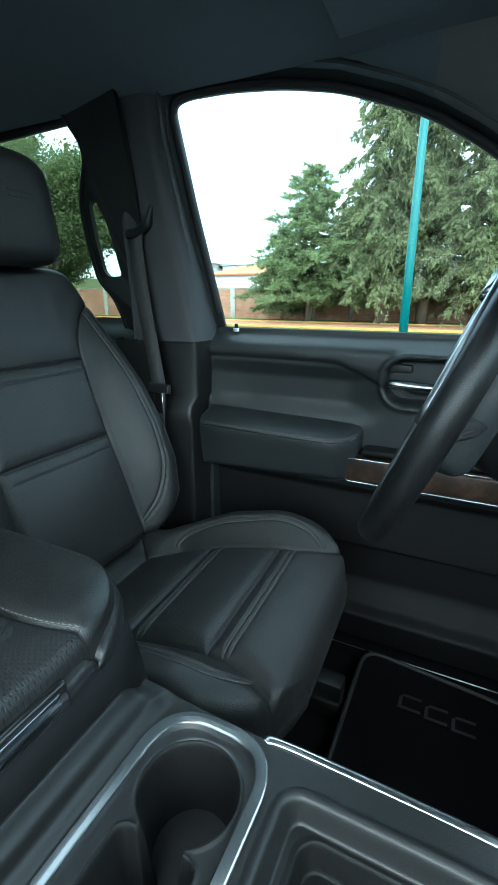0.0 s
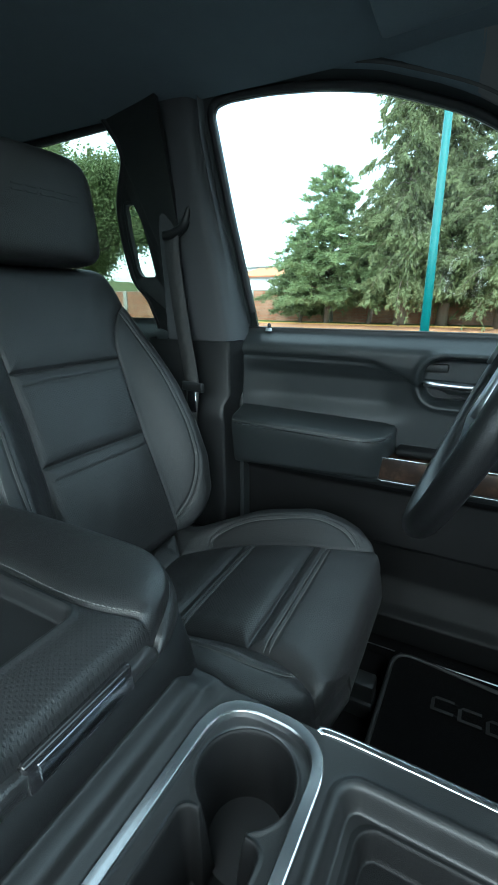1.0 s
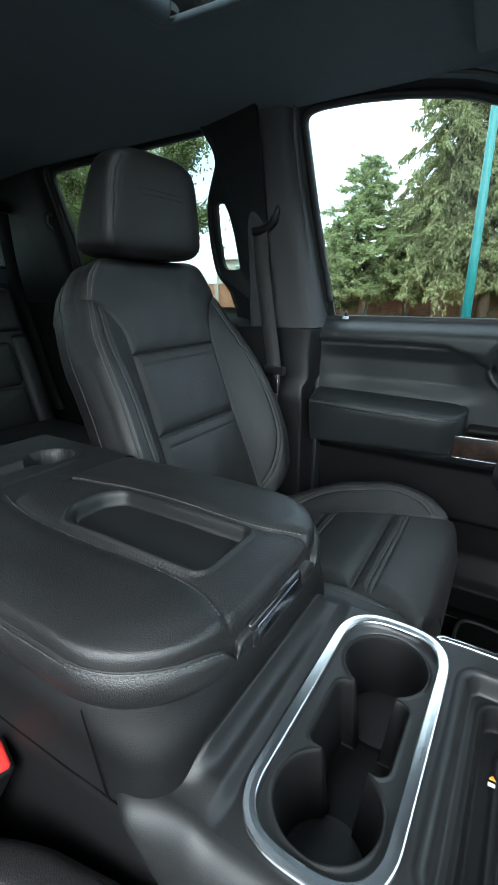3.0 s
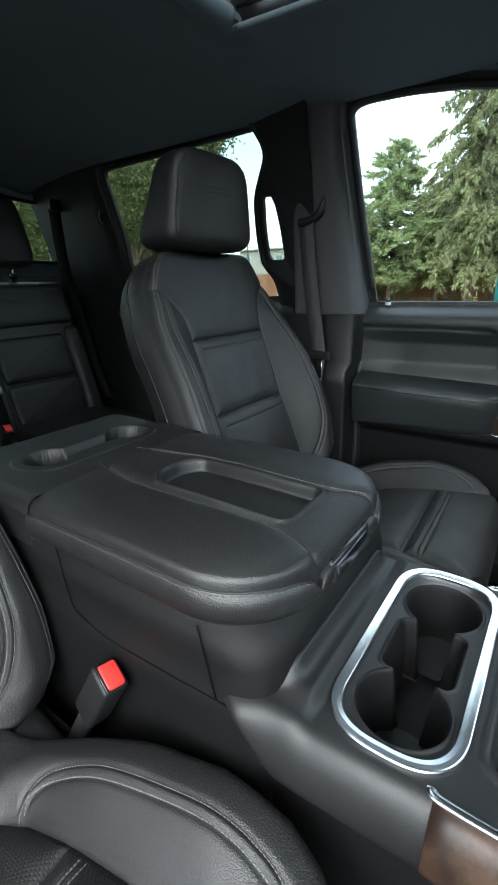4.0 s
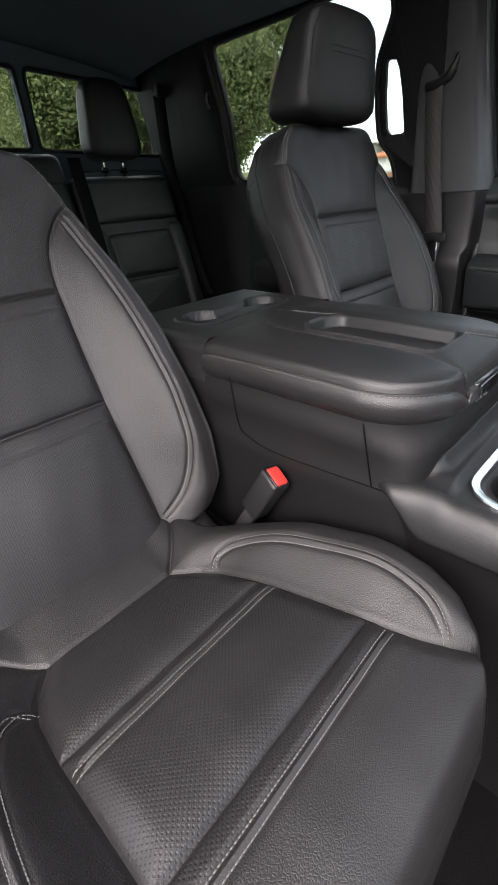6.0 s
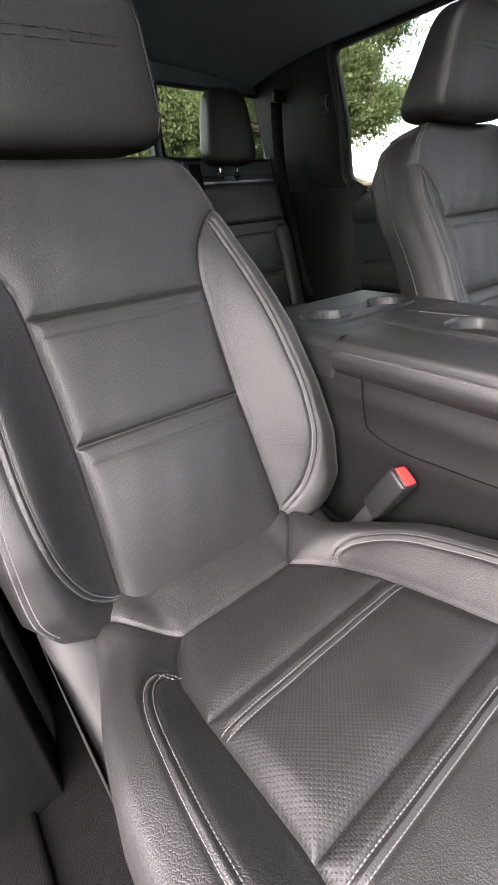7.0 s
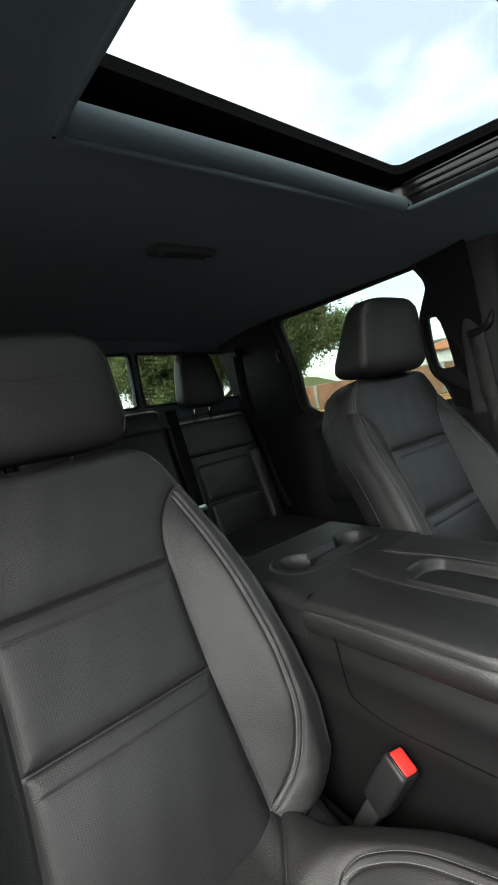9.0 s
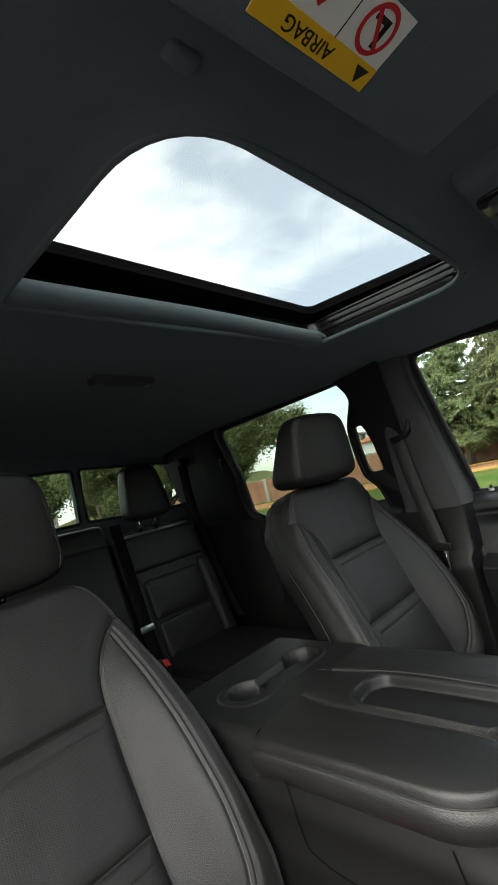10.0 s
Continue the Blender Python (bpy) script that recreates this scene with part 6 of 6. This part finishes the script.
for x in (19.6, 23.4):
    k = part("kerb", box((x - 0.09, -60, -0.1), (x + 0.09, 70, 0.16), 0.03), KERBPAINT)
    tagged(k, "yellow painted kerb", "kerb", kind="structure")
back = part("grass_bed", box((23.5, -60, -0.1), (26.5, 70, 0.08), 0.03), GRASSM)
tagged(back, "strip of grass at the foot of the wall", "grass", kind="structure")

# brick boundary wall, with piers
WALL_X, WALL_H = 26.3, 1.86
bwall = part("wall_boundary", box((WALL_X, -50, 0.0), (WALL_X + 0.22, 60, WALL_H), 0.01), MORTAR)
tagged(bwall, "red brick boundary wall with concrete piers", "wall", kind="structure")
rng = np.random.RandomState(4)
verts, faces = [], []
for row in range(22):
    z = 0.01 + row * 0.083
    off = 0.14 if row % 2 else 0.0
    n = int(62 / 0.28)
    for k in range(n):
        y = -12 + k * 0.28 + off
        p = 0.006 + 0.008 * rng.rand()
        o = len(verts)
        x = WALL_X - p
        for dx in (0, p + 0.002):
            for yy, zz in ((y, z), (y + 0.265, z), (y + 0.265, z + 0.07), (y, z + 0.07)):
                verts.append((x + dx, yy, zz))
        faces += [(o, o + 3, o + 2, o + 1), (o, o + 1, o + 5, o + 4), (o + 3, o + 7, o + 6, o + 2), (o, o + 4, o + 7, o + 3), (o + 1, o + 2, o + 6, o + 5)]
bricks = part("bricks", (verts, faces), BRICK, bwall, "", False)
tagged(bricks, kind="stuff")
for y in np.arange(-12, 50, 5.2):
    part("pier", box((WALL_X - 0.10, y - 0.16, 0), (WALL_X + 0.3, y + 0.16, WALL_H + 0.04), 0.015), CONCRETE, bwall)
part("coping", box((WALL_X - 0.05, -50, WALL_H), (WALL_X + 0.27, 60, WALL_H + 0.05), 0.01), CONCRETE, bwall)


def sprays(P, D, L, W, r):
    """Thin leaf blades: base points, directions, lengths and widths, as one mesh."""
    side = np.cross(D, r.normal(0, 1, D.shape))
    side /= np.linalg.norm(side, axis=1)[:, None] + 1e-9
    a, b = P + D * (0.45 * L)[:, None], side * W[:, None]
    V = np.stack([P, a + b, P + D * L[:, None], a - b], 1).reshape(-1, 3)
    return V, np.arange(len(V)).reshape(-1, 4)


def conifer(at, height, radius, n, matl, seed, droop, first=0.12, shape=0.8, leaf=0.16, label="tall green conifer by the wall", gap=0.25):
    """Trunk, whorled drooping limbs with hanging twigs, and many thin sprays."""
    r = np.random.RandomState(seed)
    t = thing("conifer_tree", at, label, "tree", "trees by the wall")
    tr = [(at[0] + 0.05 * math.sin(3 * k), at[1] + 0.04 * math.cos(4 * k), at[2] + height * k / 8) for k in range(9)]
    part("trunk", tube(tr, [0.022 * height * (1 - k / 9) ** 0.8 + 0.01 for k in range(9)], 9), BARK, t)
    BV, BF, TP, TD, TL = [], [], [], [], []
    limbs = int(30 + height * 13)
    for i in range(limbs):
        f = first + (1 - first) * (i + r.rand()) / limbs
        ln_ = radius * ((1 - f) ** shape * 0.95 + 0.05) * (0.45 + 0.7 * r.rand())
        if r.rand() < gap * f:
            ln_ *= 0.5
        az = i * 2.4 + r.rand()
        d = np.array((math.cos(az), math.sin(az), 0.0))
        s = np.linspace(0, 1, 6)[:, None]
        pts = np.array(at) + np.array((0, 0, height * f)) + d * ln_ * s + np.array((0, 0, 1.0)) * (0.35 * s - (0.25 + 0.45 * droop) * s * s) * ln_
        v, fc = tube([tuple(p) for p in pts], [0.035 * (1 - k / 6) * (1 - f) + 0.007 for k in range(6)], 4)
        o = len(BV)
        BV += v
        BF += [tuple(o + q for q in x) for x in fc]
        m = max(3, int(26 * ln_ / radius))
        u = 0.12 + 0.88 * r.rand(m)
        k5 = np.minimum(4, (u * 5).astype(int))
        p = pts[k5] + (pts[k5 + 1] - pts[k5]) * (u * 5 - k5)[:, None]
        a2 = az + r.normal(0, 1.0, m)
        td = np.stack([np.cos(a2), np.sin(a2), -droop * (0.5 + 1.2 * r.rand(m)) + 0.2 + r.normal(0, 0.30, m)], 1)
        TP.append(p)
        TD.append(td / np.linalg.norm(td, axis=1)[:, None])
        TL.append((0.25 + 0.5 * r.rand(m)) * (0.4 + 0.6 * (1 - f)) * radius / 2.8 * (1.0 + 0.6 * droop))
    TP, TD, TL = np.concatenate(TP), np.concatenate(TD), np.concatenate(TL)
    per = max(6, int(n / len(TP)))
    ix = np.repeat(np.arange(len(TP)), per)
    u = r.rand(len(ix))
    P = TP[ix] + TD[ix] * (TL[ix] * u)[:, None] + r.normal(0, 0.035, (len(ix), 3))
    D = TD[ix] * 0.8 + r.normal(0, 0.45, (len(ix), 3)) + np.array((0, 0, -0.35 * droop))
    D /= np.linalg.norm(D, axis=1)[:, None]
    L = leaf * (0.5 + 0.8 * r.rand(len(ix)))
    part("crown", sprays(P, D, L, L * (0.10 + 0.08 * r.rand(len(ix))), r), matl, t, "", False)
    part("limbs", (BV, BF), BARK, t)
    return t


def broadleaf(at, height, radius, n, matl, seed, leaf=0.12, bole=0.30, label="leafy green tree with gaps in its crown"):
    r = np.random.RandomState(seed)
    t = thing("broadleaf_tree", at, label, "tree", "trees behind")
    BV, BF, TP = [], [], []

    def limb(p, d, ln_, rad, depth):
        pts = [p]
        for _ in range(4):
            d = d + r.normal(0, 0.16, 3) + np.array((0, 0, 0.05))
            d = d / np.linalg.norm(d)
            pts.append(pts[-1] + d * ln_ / 4)
        v, fc = tube([tuple(q) for q in pts], [rad * (1 - 0.14 * k) for k in range(5)], 5 if depth else 8)
        o = len(BV)
        BV.extend(v)
        BF.extend([tuple(o + q for q in x) for x in fc])
        if depth == 3:
            if r.rand() > 0.12:
                TP.extend(pts[1:])
            return
        for k in range(4 if depth else 5):
            az = 6.283 * (k + r.rand()) / 4
            nd = d * (0.6 + 0.4 * r.rand()) + np.array((math.cos(az), math.sin(az), 0.25)) * (0.75 + 0.3 * r.rand())
            limb(pts[2 + r.randint(3)], nd / np.linalg.norm(nd), ln_ * (0.62 + 0.2 * r.rand()), rad * 0.5, depth + 1)

    limb(np.array(at, float), np.array((0, 0, 1.0)), height * bole, 0.024 * height, 0)
    T = np.array(TP)
    ix = np.repeat(np.arange(len(T)), max(4, int(n / len(T))))
    P = T[ix] + r.normal(0, 0.085 * radius / 2.2, (len(ix), 3)) * (1 + 1.2 * r.rand(len(ix)))[:, None]
    D = r.normal(0, 1, (len(ix), 3)) + np.array((0, 0, -0.3))
    D /= np.linalg.norm(D, axis=1)[:, None]
    L = leaf * (0.6 + 0.7 * r.rand(len(ix)))
    part("crown", sprays(P, D, L, L * 0.24, r), matl, t, "", False)
    part("trunk", (BV, BF), BARK, t)
    return t


def polar(az, dist, z=0.0):
    return (dist * math.cos(radians(az)), dist * math.sin(radians(az)), z)


conifer((23.9, 8.2, 0.05), 7.4, 3.7, 90000, LEAFMATS[0], 11, 0.15, 0.12, 0.66, 0.17, "young green conifer with a pointed top")
conifer((24.4, 9.9, 0.05), 4.8, 2.3, 36000, LEAFMATS[0], 17, 0.30, 0.12, 0.55, 0.20, "low bushy green conifer beside the brick wall")
conifer((24.6, 6.1, 0.05), 5.6, 2.5, 52000, LEAFMATS[0], 12, 0.40, 0.2, 0.50, 0.20, "bushy green conifer beside the brick wall")
conifer((23.6, 4.35, 0.05), 13.5, 2.6, 60000, LEAFMATS[1], 13, 1.1, 0.15, 0.28, 0.24, "tall drooping cypress with a bare lower trunk", 0.5)
conifer((24.2, 2.5, 0.05), 12.5, 2.4, 52000, LEAFMATS[1], 14, 0.9, 0.13, 0.32, 0.24, "tall drooping cypress beside the brick wall", 0.5)
conifer((23.5, 0.0, 0.05), 13.0, 3.0, 60000, LEAFMATS[1], 15, 0.8, 0.11, 0.35, 0.24, "tall drooping cypress beside the brick wall", 0.3)
row_tree = conifer((24.5, -3.4, 0.05), 12.0, 3.2, 40000, LEAFMATS[1], 16, 0.8, 0.11, 0.35, 0.26, "tall drooping cypress beside the brick wall", 0.3)
# unseen copies further down the row, added to block sky light from the front
for y_, k_ in ((-7.6, 0.4), (-12.0, 2.1), (-16.8, 4.0), (-22.0, 5.2)):
    copy_thing(row_tree, pose(24.0, y_, 0.05, 0, 0, 57 * k_))
broadleaf(polar(47.8, 15), 9.0, 2.8, 100000, LEAFMATS[2], 21, 0.11)
broadleaf(polar(57, 18), 10.5, 3.2, 100000, LEAFMATS[2], 22, 0.12)
broadleaf(polar(65, 14), 7.5, 2.8, 80000, LEAFMATS[2], 23, 0.11)
broadleaf(polar(71, 20), 8.0, 3.2, 60000, LEAFMATS[2], 24, 0.13)
broadleaf(polar(50, 19), 9.0, 3.2, 80000, LEAFMATS[2], 27, 0.12, 0.17)
broadleaf(polar(59, 21), 11.0, 3.4, 80000, LEAFMATS[2], 28, 0.13, 0.17)
broadleaf(polar(82, 19), 6.5, 3.0, 50000, LEAFMATS[2], 26, 0.13)
broadleaf((30.0, 11.5, 0), 4.6, 2.0, 24000, LEAFMATS[2], 25, 0.13)

pole = thing("street_lamp_pole", (10.2, 1.40, 0), "teal painted steel lamp pole", "lamp pole")
part("shaft", tube([(10.2, 1.40, 0), (10.2, 1.40, 2.2), (10.2, 1.40, 9.0)], [0.10, 0.085, 0.06], 18), TEAL, pole)
part("base_plate", box((10.0, 1.2, 0), (10.4, 1.6, 0.03), 0.005), TEAL, pole)
lamp2 = thing("far_lamp_post", (31, 21.9, 0), "thin dark street lamp far behind the wall", "lamp post")
part("shaft", tube([(31, 21.9, 0), (31, 21.9, 4.6)], 0.05, 8), RUBBER, lamp2)
part("lamp_head", box((30.7, 21.8, 4.55), (31.1, 22.0, 4.7), 0.02), RUBBER, lamp2)


def house(at, size, wallm, roofm, label, storeys, cols, seed):
    h = thing("house", at, label, "house", "houses behind the wall")
    x, y, z = at
    w, d, ht = size
    part("walls", box((x, y, 0), (x + w, y + d, ht), 0.02), wallm, h)
    part("roof", loft([[(x - 0.4, y - 0.4, ht), (x + w + 0.4, y - 0.4, ht), (x + w + 0.4, y + d + 0.4, ht), (x - 0.4, y + d + 0.4, ht)], [(x - 0.4, y - 0.4, ht + 0.15), (x + w + 0.4, y - 0.4, ht + 0.15), (x + w + 0.4, y + d + 0.4, ht + 0.15), (x - 0.4, y + d + 0.4, ht + 0.15)]] + ([[(x + w * 0.4, y + d * 0.3, ht + 1.1), (x + w * 0.6, y + d * 0.3, ht + 1.1), (x + w * 0.6, y + d * 0.7, ht + 1.1), (x + w * 0.4, y + d * 0.7, ht + 1.1)]] if roofm is TILE else [])), roofm, h, "", False)
    for s in range(storeys):
        for c in range(cols):
            yy = y + d * (c + 0.5) / cols
            zz = ht * (s + 0.35) / storeys
            win = part("window", box((x - 0.06, yy - 0.55, zz), (x + 0.05, yy + 0.55, zz + 1.1), 0.02), STUCCO, h)
            part("pane", box((x - 0.075, yy - 0.48, zz + 0.07), (x - 0.05, yy - 0.03, zz + 1.03), 0.005), PANE, win)
            part("pane", box((x - 0.075, yy + 0.03, zz + 0.07), (x - 0.05, yy + 0.48, zz + 1.03), 0.005), PANE, win)
    return h


house((44, 20.2, 0), (8, 5.5, 3.4), STUCCO, TILE, "white house with a terracotta tiled roof", 1, 3, 1)
house((60, 24.5, 0), (10, 9, 5.4), STUCCO, CONCRETE, "white flat-roofed house beyond the wall", 2, 4, 2)
house((58, 34, 0), (9, 8, 5.6), GREYSTUCCO, CONCRETE, "grey flat-roofed house beyond the wall", 2, 3, 3)
house((64, 10, 0), (10, 9, 5.0), STUCCO, CONCRETE, "white house behind the trees", 2, 4, 4)
# never in view: added to hold back low light from the passenger's side
side_blocker = part("wall_side_yard", box((-8.3, -8.0, 0), (-8.0, 24, 2.5), 0.02), GREYSTUCCO)
tagged(side_blocker, "unseen plain grey wall added to block low side light", "wall", kind="structure")
# out of view in front: added to reduce sky light through the windscreen
ahead = part("wall_ahead", box((-8.3, -8.3, 0), (11.0, -8.0, 3.6), 0.02), GREYSTUCCO)
tagged(ahead, "unseen plain grey wall added to cut windscreen light", "wall", kind="structure")
yard = part("wall_yard", box((-8, 24, 0), (9.5, 24.3, 3.3), 0.02), CONCRETE)
tagged(yard, "pale grey block wall behind the truck", "wall", kind="structure")
far = part("backdrop_far_trees", ([(300 * math.cos(radians(a)), 300 * math.sin(radians(a)), z) for a in range(0, 361, 3) for z in (0, 7 + 3 * math.sin(a * 1.7) + 2 * math.sin(a * 0.61))], [(2 * k, 2 * k + 2, 2 * k + 3, 2 * k + 1) for k in range(120)]), LEAFMATS[1], None, "", False)
tagged(far, "dark far line of woods on the horizon", "woods", kind="structure")
# the load bed behind the cab
bed = thing("truck_bed", (0, 2.9, 0.6), "dark pickup load bed behind the cab", "load bed")
for s in (-1, 1):
    part("bed_side", box((s * 0.93 - 0.07, 2.02, 0.6), (s * 0.93 + 0.07, 3.7, 1.36), 0.02, 3), PAINT, bed)
part("tailgate", box((-0.86, 3.62, 0.6), (0.86, 3.70, 1.36), 0.02, 3), PAINT, bed)
part("bed_floor", box((-0.86, 2.02, 0.66), (0.86, 3.62, 0.72), 0.01), PAINT, bed)
